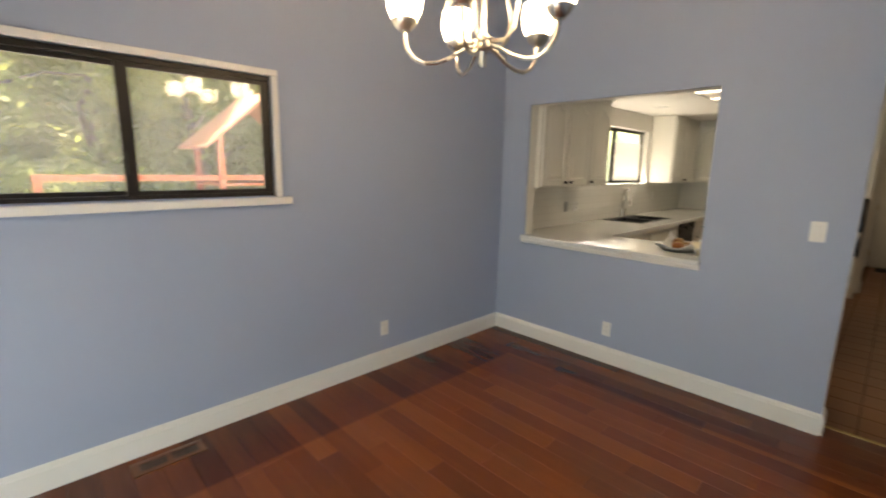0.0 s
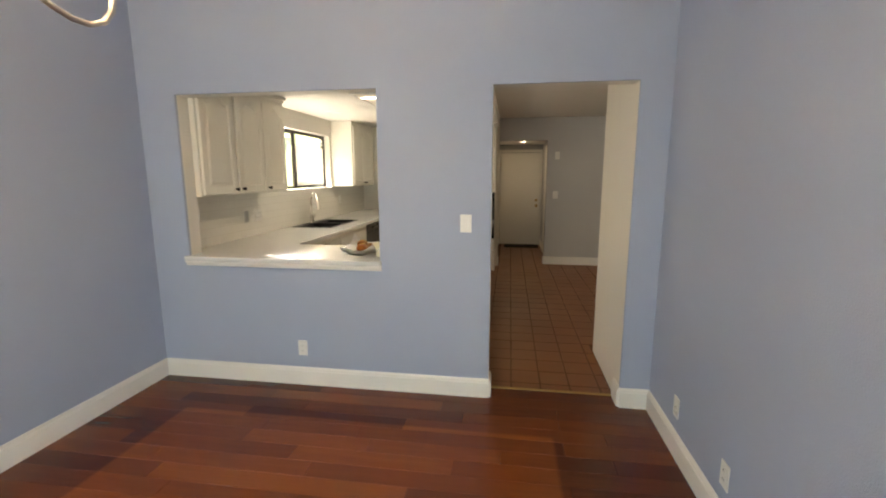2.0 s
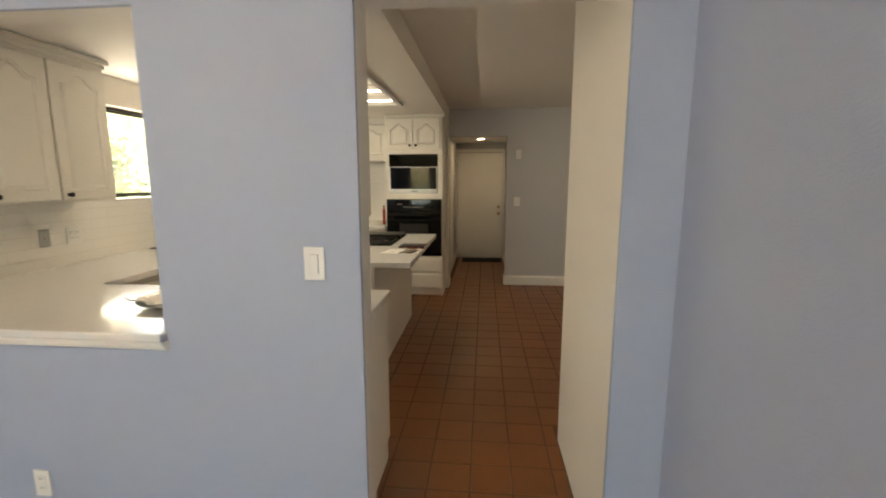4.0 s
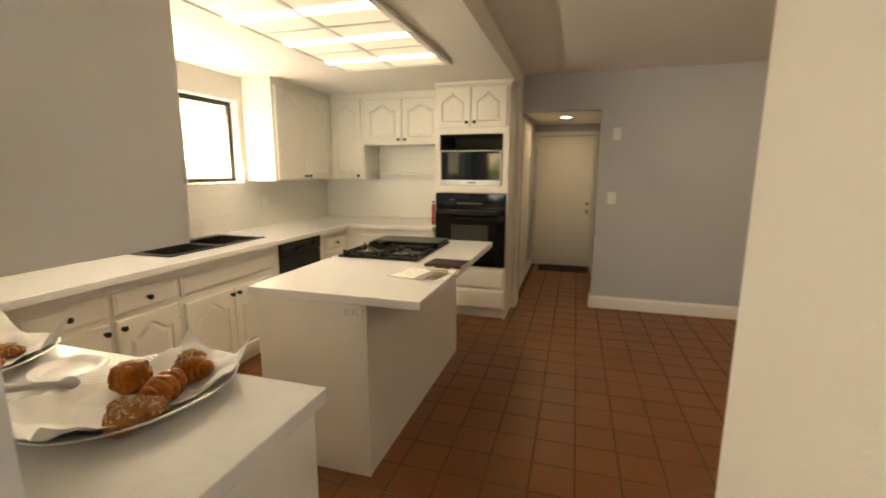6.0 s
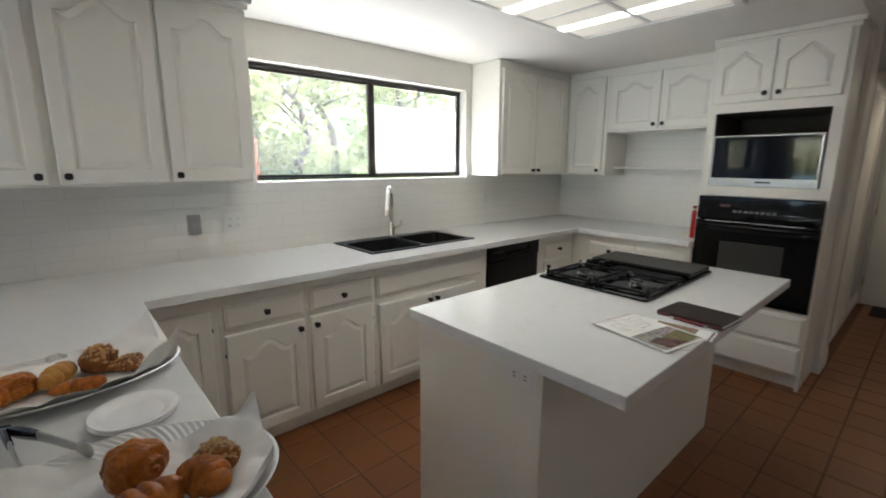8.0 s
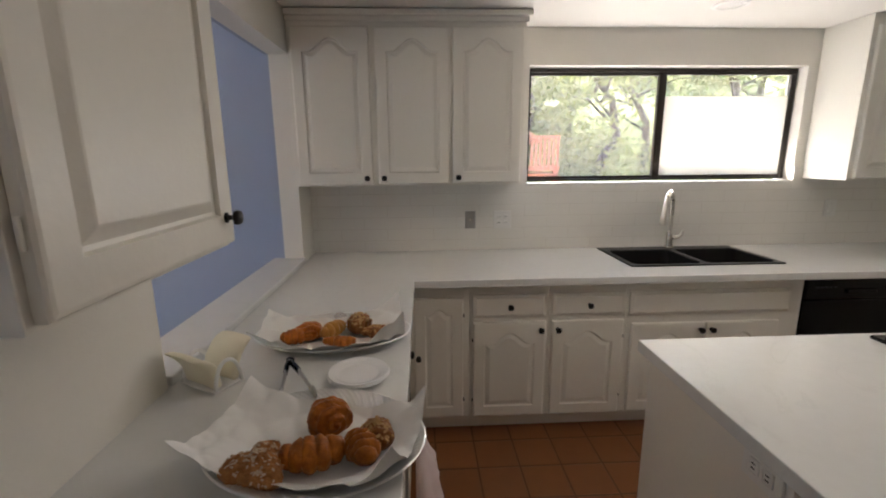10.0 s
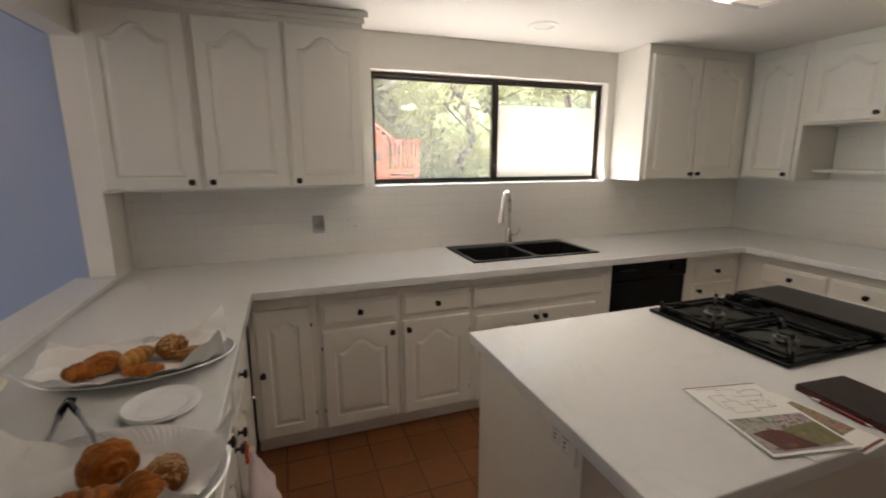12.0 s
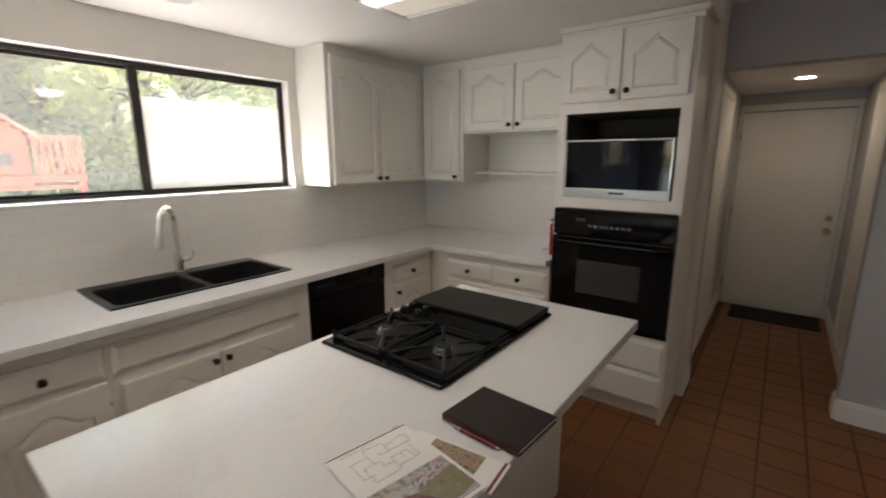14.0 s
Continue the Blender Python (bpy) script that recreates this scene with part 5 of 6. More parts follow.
def swirl_bun(label, m, r, h, material, seed):
    """A rolled bun: a dome with a spiral groove on its end."""
    bm = bmesh.new()
    bmesh.ops.create_uvsphere(bm, u_segments=72, v_segments=44, radius=1)
    for v in bm.verts:
        x, y, z = v.co
        ang, rr = math.atan2(z, x), math.hypot(x, z)
        g = 0.10 * math.sin(2.6 * rr * 2 * math.pi + ang) * (0.4 + 0.6 * abs(y))
        v.co = Vector((x * r * (1 + g), y * r * 0.85 * (1 + g * 0.7), max(0, (z + 0.75) / 1.75) * h * (1 + g * 0.5)))
    lumpy(bm, r * 0.10, 38, seed)
    lumpy(bm, r * 0.04, 150, seed + 5)
    for v in bm.verts:
        v.co.z = max(0, v.co.z)
    return thing("pastry", label, "pastry", m, "pastries", bm=bm, material=material, smooth=True)


def danish(label, m, s, h, material, seed):
    """A plump triangular pastry."""
    bm = bmesh.new()
    bmesh.ops.create_uvsphere(bm, u_segments=64, v_segments=36, radius=1)
    for v in bm.verts:
        a = math.atan2(v.co.y, v.co.x)
        k = 1 + 0.24 * math.cos(3 * a)
        v.co = Vector((v.co.x * s * k, v.co.y * s * k, max(0, (v.co.z + 0.5) / 1.5) * h))
    lumpy(bm, s * 0.14, 45, seed)
    lumpy(bm, s * 0.07, 170, seed + 5)
    for v in bm.verts:
        v.co.z = max(0, v.co.z)
    return thing("pastry", label, "pastry", m, "pastries", bm=bm, material=material, smooth=True)


M_FLAKE = mat("toasted_almond", (0.62, 0.40, 0.17), 0.5, col2=(0.40, 0.20, 0.06), scale=70)
M_SUGAR = mat("powdered_sugar", (0.60, 0.47, 0.34), 0.9, fine=200)


def sprinkle(pastry, name, material, count, size, seed):
    """Thin flakes stuck over the upper side of a pastry, as one part."""
    rnd = random.Random(seed)
    vs = [v for v in pastry.data.vertices if v.normal.z > 0.25]
    bm = bmesh.new()
    for _ in range(count):
        v = rnd.choice(vs)
        nrm = (v.normal + Vector((rnd.uniform(-0.5, 0.5), rnd.uniform(-0.5, 0.5), rnd.uniform(-0.2, 0.5)))).normalized()
        m = Matrix.Translation(v.co + v.normal * 0.0008) @ nrm.to_track_quat("Z", "Y").to_matrix().to_4x4() @ Matrix.Rotation(rnd.uniform(0, 6.28), 4, "Z")
        s = size * rnd.uniform(0.6, 1.2)
        top = [bm.verts.new(m @ Vector((s * math.cos(a), 0.6 * s * math.sin(a), 0.0011))) for a in (0, 1.05, 2.1, 3.14, 4.2, 5.24)]
        low = [bm.verts.new(m @ Vector((s * math.cos(a), 0.6 * s * math.sin(a), 0.0))) for a in (0, 1.05, 2.1, 3.14, 4.2, 5.24)]
        bm.faces.new(top), bm.faces.new(low[::-1])
        for i in range(6):
            bm.faces.new((low[i], low[(i + 1) % 6], top[(i + 1) % 6], top[i]))
    part(name, bm, material, pastry)


PZ = CT + 0.0008
near_dish = platter("oval silver foil platter of pastries on the peninsula", pose(0.603, -2.015, PZ, 0, 0, -10), 0.236, 0.190)
parchment("crumpled white parchment lining a foil platter", pose(0.593, -2.023, PZ, 0, 0, -12), 0.450, 0.285, near_dish, 3)
swirl_bun("golden brown chocolate roll with visible swirl", pose(0.623, -1.970, PZ + 0.014, 0, 0, 30), 0.050, 0.072, M_PASTRY, 1)
croissant("dark golden croissant with baked ridges", pose(0.613, -2.087, PZ + 0.012, 0, 0, 15), 0.130, 0.036, 0.8, M_PASTRY, 2)
croissant("glazed golden croissant with baked ridges", pose(0.708, -2.070, PZ + 0.014, 0, 0, 120), 0.095, 0.034, 0.7, M_PASTRY, 3)
almond_roll = swirl_bun("almond roll with toasted flakes", pose(0.733, -2.040, PZ + 0.016, 0, 0, 10), 0.038, 0.060, M_PASTRY2, 8)
sugared = danish("plump sugar-dusted triangular pastry", pose(0.511, -2.110, PZ + 0.014, 0, 0, 80), 0.054, 0.050, M_PASTRY3, 4)
far_dish = platter("oval silver foil platter of pastries by the serving ledge", pose(0.530, -1.432, PZ, 0, 0, 2), 0.262, 0.172)
parchment("crumpled white parchment lining a foil platter", pose(0.526, -1.446, PZ, 0, 0, 6), 0.48, 0.300, far_dish, 5)
swirl_bun("glossy golden round bun", pose(0.447, -1.445, PZ + 0.012, 0, 0, 15), 0.048, 0.055, M_PASTRY, 5)
croissant("glossy golden curved croissant", pose(0.412, -1.478, PZ + 0.012, 0, 0, 20), 0.10, 0.028, 0.9, M_PASTRY, 9)
croissant("pale golden ridged croissant", pose(0.527, -1.425, PZ + 0.012, 0, 0, 60), 0.11, 0.030, 0.7, mat("pale_crust", (0.62, 0.33, 0.065), 0.35, col2=(0.38, 0.15, 0.03), scale=26, fine=120, bump=0.3, bump_scale=110), 6)
croissant("flat golden strip of pastry", pose(0.562, -1.515, PZ + 0.013, 0, 0, -5), 0.11, 0.020, 0.4, M_PASTRY, 10)
striped = swirl_bun("almond pastry striped with dark icing", pose(0.610, -1.395, PZ + 0.012, 0, 0, 70), 0.046, 0.065, M_PASTRY2, 7)
small_almond = danish("small flaked almond pastry", pose(0.667, -1.430, PZ + 0.013, 0, 0, 50), 0.040, 0.030, M_PASTRY2, 11)

sprinkle(almond_roll, "flake_topping", M_FLAKE, 90, 0.0055, 1)
sprinkle(striped, "flake_topping", M_FLAKE, 110, 0.006, 2)
sprinkle(small_almond, "flake_topping", M_FLAKE, 60, 0.005, 3)
sprinkle(sugared, "sugar_dusting", M_SUGAR, 150, 0.0042, 4)

M_CHINA = mat("white_coated_card", (0.88, 0.88, 0.88), 0.25, var=0.03)
# small white plates in a stack
for k in range(3):
    thing("paper_plate", "small round white plate in a stack", "plate", pose(0.650 + 0.003 * (k % 2), -1.710 + 0.002 * (k // 2), PZ + 0.0036 * k), "stacked plates",
          bm=bm_lathe([(0, 0.0), (0.052, 0.0), (0.058, 0.002), (0.066, 0.0085), (0.082, 0.0125), (0.0845, 0.0122), (0.0855, 0.0135), (0.084, 0.0152), (0.081, 0.0150), (0.0655, 0.0112), (0.0585, 0.0052), (0.053, 0.0030), (0, 0.0030)], 56), material=M_CHINA, smooth=True)

# napkins in a wire holder
nh = thing("napkin_holder", "cream paper napkins fanned in a white arched holder", "napkins", pose(0.245, -1.705, PZ, 0, 0, 60))
for x, lean, thick in ((-0.026, -1.0, 0.030), (0.026, 1.0, 0.026)):
    b = bm_box(-thick / 2, -0.064, 0.004, thick / 2, 0.066, 0.125, 0.011, 3)
    bmesh.ops.subdivide_edges(b, edges=b.edges[:], cuts=4, use_grid_fill=True)
    for v in b.verts:
        u = v.co.z / 0.125
        v.co.x = v.co.x * (1 - 0.25 * u) + lean * (0.010 * u + 0.050 * u ** 3) + 0.006 * noise.noise(v.co * 18 + Vector((lean * 3, 0, 0)))
        v.co.z *= 1 - 0.12 * u * u - 1.3 * max(0, abs(v.co.y) - 0.035) * u
    part("napkin", b, M_CREAM, nh, smooth=True, m=pose(x, 0, 0.003))
for y in (-0.066, 0.066):
    part("hoop", bm_tube([(0.040 * math.cos(radians(a)), y, 0.005 + 0.075 * math.sin(radians(a))) for a in range(0, 181, 12)], 0.0055, 8), M_PLASTIC, nh, smooth=True)
part("tray", bm_box(-0.048, -0.070, 0.0, 0.048, 0.070, 0.006, 0.002), M_PLASTIC, nh)

# tongs leaning on the platter's rim
M_GRAPHITE = mat("graphite_steel", (0.05, 0.055, 0.068), 0.22, metal=0.8, var=0.3)
tg = thing("serving_tongs", "open steel serving tongs with black grips leaning on the platter", "tongs", pose(0.437, -1.645, PZ))
for tip, rise in ((Vector((0.116, -0.196, 0.040)), 0.008), (Vector((0.034, -0.180, 0.028)), 0.006)):
    top = Vector((0.0, 0.0, 0.026))
    along = lambda u: top.lerp(tip, u) + Vector((0, 0, rise * math.sin(math.pi * u)))
    arm = part("arm", bm_tube([along(u / 8) for u in range(9)], [0.007, 0.011, 0.012, 0.012, 0.0115, 0.011, 0.010, 0.0095, 0.009], 10, flat=0.35), M_STEEL, tg, "brushed steel arm", smooth=True)
    part("grip", bm_tube([along(u / 10) + Vector((0, 0, 0.001)) for u in range(1, 6)], [0.010, 0.0130, 0.0135, 0.0130, 0.011], 10, flat=0.5), M_GRAPHITE, arm, "dark grey grip", smooth=True)
    d = (tip - top).normalized()
    part("scallop", bm_tube([tip + d * u + Vector((0, 0, 0.001)) for u in (-0.006, 0.004, 0.014, 0.024, 0.032, 0.036)], [0.009, 0.014, 0.0175, 0.016, 0.010, 0.003], 14, flat=0.3), M_STEEL, arm, "rounded steel scallop", smooth=True)
part("hinge", bm_tube([(-0.006, 0.004, 0.024), (0.0, 0.010, 0.027), (0.010, 0.004, 0.027)], 0.008, 10), M_GRAPHITE, tg, smooth=True)

# plastic bag hung on a knob
M_BAG = mat("white_pink_plastic", (0.80, 0.70, 0.68), 0.35, col2=(0.74, 0.55, 0.52), scale=14, fine=60, bump=0.4, bump_scale=40)
bag = thing("plastic_bag", "crumpled white plastic bag hung from a cabinet knob", "bag", pose(0.796, -1.466, 0.0))
bm = bmesh.new()
rings = []
for z, rx, ry in ((0.598, 0.010, 0.014), (0.560, 0.016, 0.026), (0.515, 0.024, 0.060), (0.44, 0.040, 0.105), (0.34, 0.052, 0.130), (0.24, 0.056, 0.135), (0.18, 0.045, 0.115), (0.16, 0.010, 0.04)):
    rings.append([bm.verts.new((rx * 0.6 + rx * math.cos(t) + 0.010, ry * math.sin(t), z)) for t in [2 * math.pi * i / 40 for i in range(40)]])
for a, b in zip(rings, rings[1:]):
    for i in range(40):
        bm.faces.new((a[i], a[(i + 1) % 40], b[(i + 1) % 40], b[i]))
bm.faces.new(rings[0][::-1]), bm.faces.new(rings[-1])
bmesh.ops.subdivide_edges(bm, edges=bm.edges[:], cuts=1, use_grid_fill=True)
lumpy(bm, 0.016, 26, 3)
for v in bm.verts:
    v.co.x = max(v.co.x, 0.004)
bmesh.ops.recalc_face_normals(bm, faces=bm.faces[:])
part("sack", bm, M_BAG, bag, smooth=True)
part("handle_loop", bm_tube([(0.004, -0.016, 0.560), (0.002, -0.013, 0.60), (0.0, 0.0, 0.626), (0.002, 0.013, 0.60), (0.006, 0.016, 0.545)], 0.006, 8), mat("orange_red_plastic", (0.75, 0.13, 0.04), 0.4), bag, "orange-red loop", smooth=True)

# ---- things on the island ----
nb = thing("notebook", "dark brown leather notebook lying on the island", "notebook", pose(2.314, -2.289, CT + 0.0006, 0, 0, -4.0))
M_LEATHER = mat("dark_brown_leather", (0.024, 0.012, 0.010), 0.45, ior=1.35, col2=(0.014, 0.007, 0.006), scale=20, fine=200, bump=0.25, bump_scale=260)
part("back_cover", bm_box(-0.088, -0.112, 0.0, 0.088, 0.112, 0.003, 0.001), M_LEATHER, nb)
part("pages", bm_box(-0.083, -0.108, 0.0031, 0.085, 0.108, 0.0139), M_PAPER, nb)
part("front_cover", bm_box(-0.088, -0.112, 0.014, 0.088, 0.112, 0.0175, 0.001), M_LEATHER, nb)
part("spine", bm_box(-0.0885, -0.112, 0.0031, -0.0835, 0.112, 0.0139, 0.001), mat("red_brown_leather", (0.12, 0.03, 0.022), 0.45), nb, "reddish leather spine")
pn = thing("pen", "dark red ballpoint pen beside the notebook", "pen", pose(2.216, -2.285, CT + 0.0058, 0, 0, 86))
part("barrel", bm_tube([(-0.055, 0, 0), (0.045, 0, 0)], 0.005, 12), mat("dark_red_barrel", (0.16, 0.015, 0.02), 0.25), pn, smooth=True)
part("tip", bm_tube([(0.045, 0, 0), (0.062, 0, 0), (0.068, 0, 0)], [0.005, 0.003, 0.001], 12), M_STEEL, pn, smooth=True)
part("button", bm_tube([(-0.055, 0, 0), (-0.066, 0, 0)], 0.003, 10), M_STEEL, pn, smooth=True)


def photo(name, cols, scale):
    """A printed photograph: soft patches of colour."""
    m = bpy.data.materials.new(name)
    m.use_nodes = True
    n, l = m.node_tree.nodes, m.node_tree.links
    b = n["Principled BSDF"]
    b.inputs["Roughness"].default_value = 0.25
    geo, t, r = n.new("ShaderNodeNewGeometry"), n.new("ShaderNodeTexNoise"), n.new("ShaderNodeValToRGB")
    t.inputs["Scale"].default_value, t.inputs["Detail"].default_value, t.inputs["Distortion"].default_value = scale, 5, 0.15
    l.new(geo.outputs["Position"], t.inputs["Vector"])
    while len(r.color_ramp.elements) < len(cols):
        r.color_ramp.elements.new(0.5)
    for i, c in enumerate(cols):
        r.color_ramp.elements[i].position, r.color_ramp.elements[i].color = 0.30 + 0.40 * i / (len(cols) - 1), (*c, 1)
    l.new(t.outputs["Fac"], r.inputs[0]), l.new(r.outputs[0], b.inputs["Base Color"])
    return m


M_PHOTO = photo("photo_trees", [(0.10, 0.11, 0.09), (0.20, 0.23, 0.20), (0.42, 0.34, 0.26), (0.30, 0.34, 0.34), (0.50, 0.44, 0.38)], 55)
M_PHOTO2 = photo("photo_garden", [(0.07, 0.09, 0.05), (0.16, 0.17, 0.07), (0.38, 0.30, 0.20), (0.36, 0.14, 0.09), (0.22, 0.24, 0.26)], 70)
M_PHOTO3 = photo("photo_deck", [(0.07, 0.022, 0.017), (0.14, 0.042, 0.03), (0.10, 0.035, 0.03), (0.20, 0.08, 0.055)], 40)
M_PHOTO4 = photo("photo_house", [(0.10, 0.06, 0.06), (0.32, 0.11, 0.07), (0.50, 0.48, 0.50), (0.12, 0.11, 0.10), (0.40, 0.16, 0.09)], 95)
M_PHOTO5 = photo("photo_lawn", [(0.08, 0.10, 0.035), (0.15, 0.17, 0.055), (0.24, 0.17, 0.09), (0.16, 0.18, 0.07), (0.32, 0.20, 0.13)], 45)
M_INK = mat("grey_ink", (0.22, 0.20, 0.21), 0.6, var=0.2)
M_PALEINK = mat("pale_ink", (0.5, 0.46, 0.46), 0.6, var=0.1)
M_MAROON = mat("maroon_ink", (0.16, 0.02, 0.03), 0.5, var=0.2)


def sheet(name, label, m, w, h, z, extra, thick=0.0012):
    """A printed sheet: x across from its upper left corner, y down the page (negative)."""
    s = thing(name, label, "brochure", m, "papers on the island")
    part("page", bm_box(0, -h, z, w, 0, z + thick), M_PAPER, s)
    for k, (nm, *box, mt) in enumerate(extra):
        up = 0.0001 * (k if nm.startswith("photo") else 0)
        if len(box) != 4:
            pts = [(box[i], -box[i + 1]) for i in range(0, len(box), 2)]
            bm = bmesh.new()
            ring = [bm.verts.new((x, y, z + thick + 0.0001)) for x, y in pts]
            ext = bmesh.ops.extrude_face_region(bm, geom=[bm.faces.new(ring)])
            for v in [e for e in ext["geom"] if isinstance(e, bmesh.types.BMVert)]:
                v.co.z += 0.0003 + up
            bmesh.ops.recalc_face_normals(bm, faces=bm.faces[:])
            part(nm, bm, mt, s)
            continue
        x0, y0, x1, y1 = box
        part(nm, bm_box(x0, -y1, z + thick + 0.0001, x1, -y0, z + thick + 0.0004 + up), mt, s)
    return s


# walls of the printed floor plan: across, and down the page
plan = []
LW = 0.0010
for y, xa, xb in ((0.026, 0.078, 0.128), (0.040, 0.128, 0.150), (0.034, 0.150, 0.186), (0.050, 0.036, 0.078), (0.062, 0.104, 0.186), (0.078, 0.052, 0.092), (0.084, 0.116, 0.160), (0.106, 0.036, 0.064), (0.098, 0.092, 0.116), (0.128, 0.052, 0.116), (0.116, 0.116, 0.172)):
    plan.append(("plan_line", xa, y, xb, y + LW, M_INK))
for x, ya, yb in ((0.036, 0.051, 0.106), (0.078, 0.027, 0.078), (0.128, 0.027, 0.062), (0.150, 0.035, 0.040), (0.186, 0.035, 0.062), (0.104, 0.050, 0.062), (0.052, 0.079, 0.128), (0.092, 0.079, 0.098), (0.116, 0.085, 0.128), (0.160, 0.085, 0.116), (0.172, 0.063, 0.116), (0.140, 0.085, 0.100)):
    plan.append(("plan_line", x, ya + LW, x + LW, yb, M_INK))
for k in range(2):
    plan.append(("text_bar", 0.030, 0.0135 + 0.005 * k, 0.120 - 0.03 * k, 0.0150 + 0.005 * k, M_PALEINK))
SHEET = pose(1.946, -2.070, CT + 0.0006, 0, 0, -11)
sheet("photo_card", "glossy garden photo card partly under a brochure", pose(2.062, -2.170, CT + 0.0018, 0, 0, 6), 0.100, 0.235, 0.0, [("photo", 0.006, 0.05, 0.094, 0.180, M_PHOTO2), ("stripe", 0.0, 0.222, 0.100, 0.229, M_MAROON)])
sheet("photo_card", "white photo card partly under a brochure", pose(1.975, -2.090, CT + 0.0003, 0, 0, -2), 0.170, 0.290, 0.0, [("stripe", 0.0, 0.003, 0.170, 0.006, M_MAROON)])
sheet("brochure", "white house brochure with floor plan and garden photographs", SHEET, 0.212, 0.282, 0.0034,
      [("photo", 0.008, 0.150, 0.204, 0.268, M_PHOTO), ("photo", 0.088, 0.182, 0.112, 0.166, 0.150, 0.160, 0.192, 0.154, 0.200, 0.178, 0.168, 0.192, 0.120, 0.200, M_PHOTO4),
       ("photo", 0.096, 0.206, 0.130, 0.196, 0.170, 0.190, 0.204, 0.186, 0.204, 0.258, 0.136, 0.266, M_PHOTO5), ("photo", 0.022, 0.206, 0.070, 0.198, 0.094, 0.204, 0.136, 0.268, 0.040, 0.268, M_PHOTO3),
       ("header_stripe", 0.0, 0.004, 0.212, 0.008, M_MAROON), ("footer_stripe", 0.008, 0.270, 0.204, 0.2725, M_MAROON)] + plan, 0.0022)

# fire extinguisher on the east worktop
fx = thing("fire_extinguisher", "small red fire extinguisher standing on the worktop", "extinguisher", pose(4.215, -1.590, CT + 0.0005))
M_RED = mat("red_enamel", (0.36, 0.018, 0.018), 0.25, var=0.2)
part("cylinder", bm_lathe([(0, 0), (0.017, 0), (0.019, 0.004), (0.019, 0.196), (0.016, 0.206), (0.010, 0.210), (0, 0.211)], 28), M_RED, fx, smooth=True)
part("valve", bm_lathe([(0, 0.208), (0.010, 0.208), (0.010, 0.222), (0.007, 0.226), (0, 0.227)], 16), M_BRASS, fx, smooth=True)
part("lever", bm_box(-0.010, -0.014, 0.226, 0.010, 0.014, 0.246, 0.003), mat("dark_red_lever", (0.20, 0.014, 0.014), 0.35), fx)
part("bracket", bm_tube([(-0.018, 0.012, 0.040), (-0.020, 0.034, 0.034), (-0.016, 0.052, 0.036), (-0.014, 0.056, 0.020)], 0.003, 8), M_BRASS, fx, "brass wire bracket", smooth=True)

# floor register
vr = thing("floor_register", "brown flush floor register with two slotted openings", "floor vent", pose(-2.865, -0.130, 0.0))
M_VENT = mat("stained_wood_register", (0.20, 0.068, 0.026), 0.32, scale=12, var=0.3)
for b in ((-0.165, -0.062, 0.165, -0.034), (-0.165, 0.034, 0.165, 0.062), (-0.165, -0.034, -0.132, 0.034), (0.132, -0.034, 0.165, 0.034), (-0.013, -0.034, 0.013, 0.034)):
    part("frame_bar", bm_box(b[0], b[1], 0.0005, b[2], b[3], 0.0055, 0.001), M_VENT, vr)
# flat dark plate over the boards, painted as the shaded hollow below
part("shade_plate", bm_box(-0.150, -0.055, 0.0002, 0.150, 0.055, 0.0016), M_SLOT, vr)
for s in (-0.130, 0.018):
    for k in range(9):
        part("louvre", bm_box(s + 0.0125 * k, -0.034, 0.0018, s + 0.0125 * k + 0.003, 0.034, 0.0040), M_VENT, vr)

# ---- outdoors ----
M_GROUND = mat("dry_lawn", (0.16, 0.15, 0.07), 0.95, col2=(0.22, 0.18, 0.11), scale=0.6, fine=8, bump=0.5, bump_scale=12)
M_CEDAR = mat("red_cedar", (0.30, 0.080, 0.028), 0.6, col2=(0.20, 0.05, 0.018), scale=3, fine=25, bump=0.3, bump_scale=40)
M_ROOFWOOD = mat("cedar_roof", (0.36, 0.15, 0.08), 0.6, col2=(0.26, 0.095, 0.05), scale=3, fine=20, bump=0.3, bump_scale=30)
M_BARK = mat("bark", (0.10, 0.07, 0.05), 0.9, scale=4, var=0.4, bump=0.8, bump_scale=25)


def leaf_mat(name, c1, c2):
    m = mat(name, c1, 0.5, col2=c2, scale=0.7, fine=3.0, world_space=True)
    n, l = m.node_tree.nodes, m.node_tree.links
    b = n["Principled BSDF"]
    t = n.new("ShaderNodeBsdfTranslucent")
    mixc = [x for x in n if x.bl_idname == "ShaderNodeMix"][0]
    l.new(mixc.outputs["Result"], t.inputs["Color"])
    ms = n.new("ShaderNodeMixShader")
    ms.inputs[0].default_value = 0.62
    l.new(b.outputs[0], ms.inputs[1]), l.new(t.outputs[0], ms.inputs[2]), l.new(ms.outputs[0], n["Material Output"].inputs["Surface"])
    return m


M_LEAF = leaf_mat("leaf_green", (0.27, 0.31, 0.10), (0.12, 0.16, 0.055))
M_LEAF2 = leaf_mat("leaf_yellow_green", (0.39, 0.40, 0.11), (0.19, 0.22, 0.07))
structure("ground", "dry sunlit yard ground", bm_box(-400, -400, -0.6, 400, 400, -0.25), M_GROUND, "ground")


M_PATIO = mat("pale_concrete", (0.70, 0.66, 0.60), 0.8, scale=1.2, fine=30, var=0.15, bump=0.3, bump_scale=60)
structure("patio", "pale sunlit concrete patio along the house", bm_box(-9.0, 0.17, -0.25, 9.0, 5.6, -0.10, 0.01), M_PATIO, "patio")
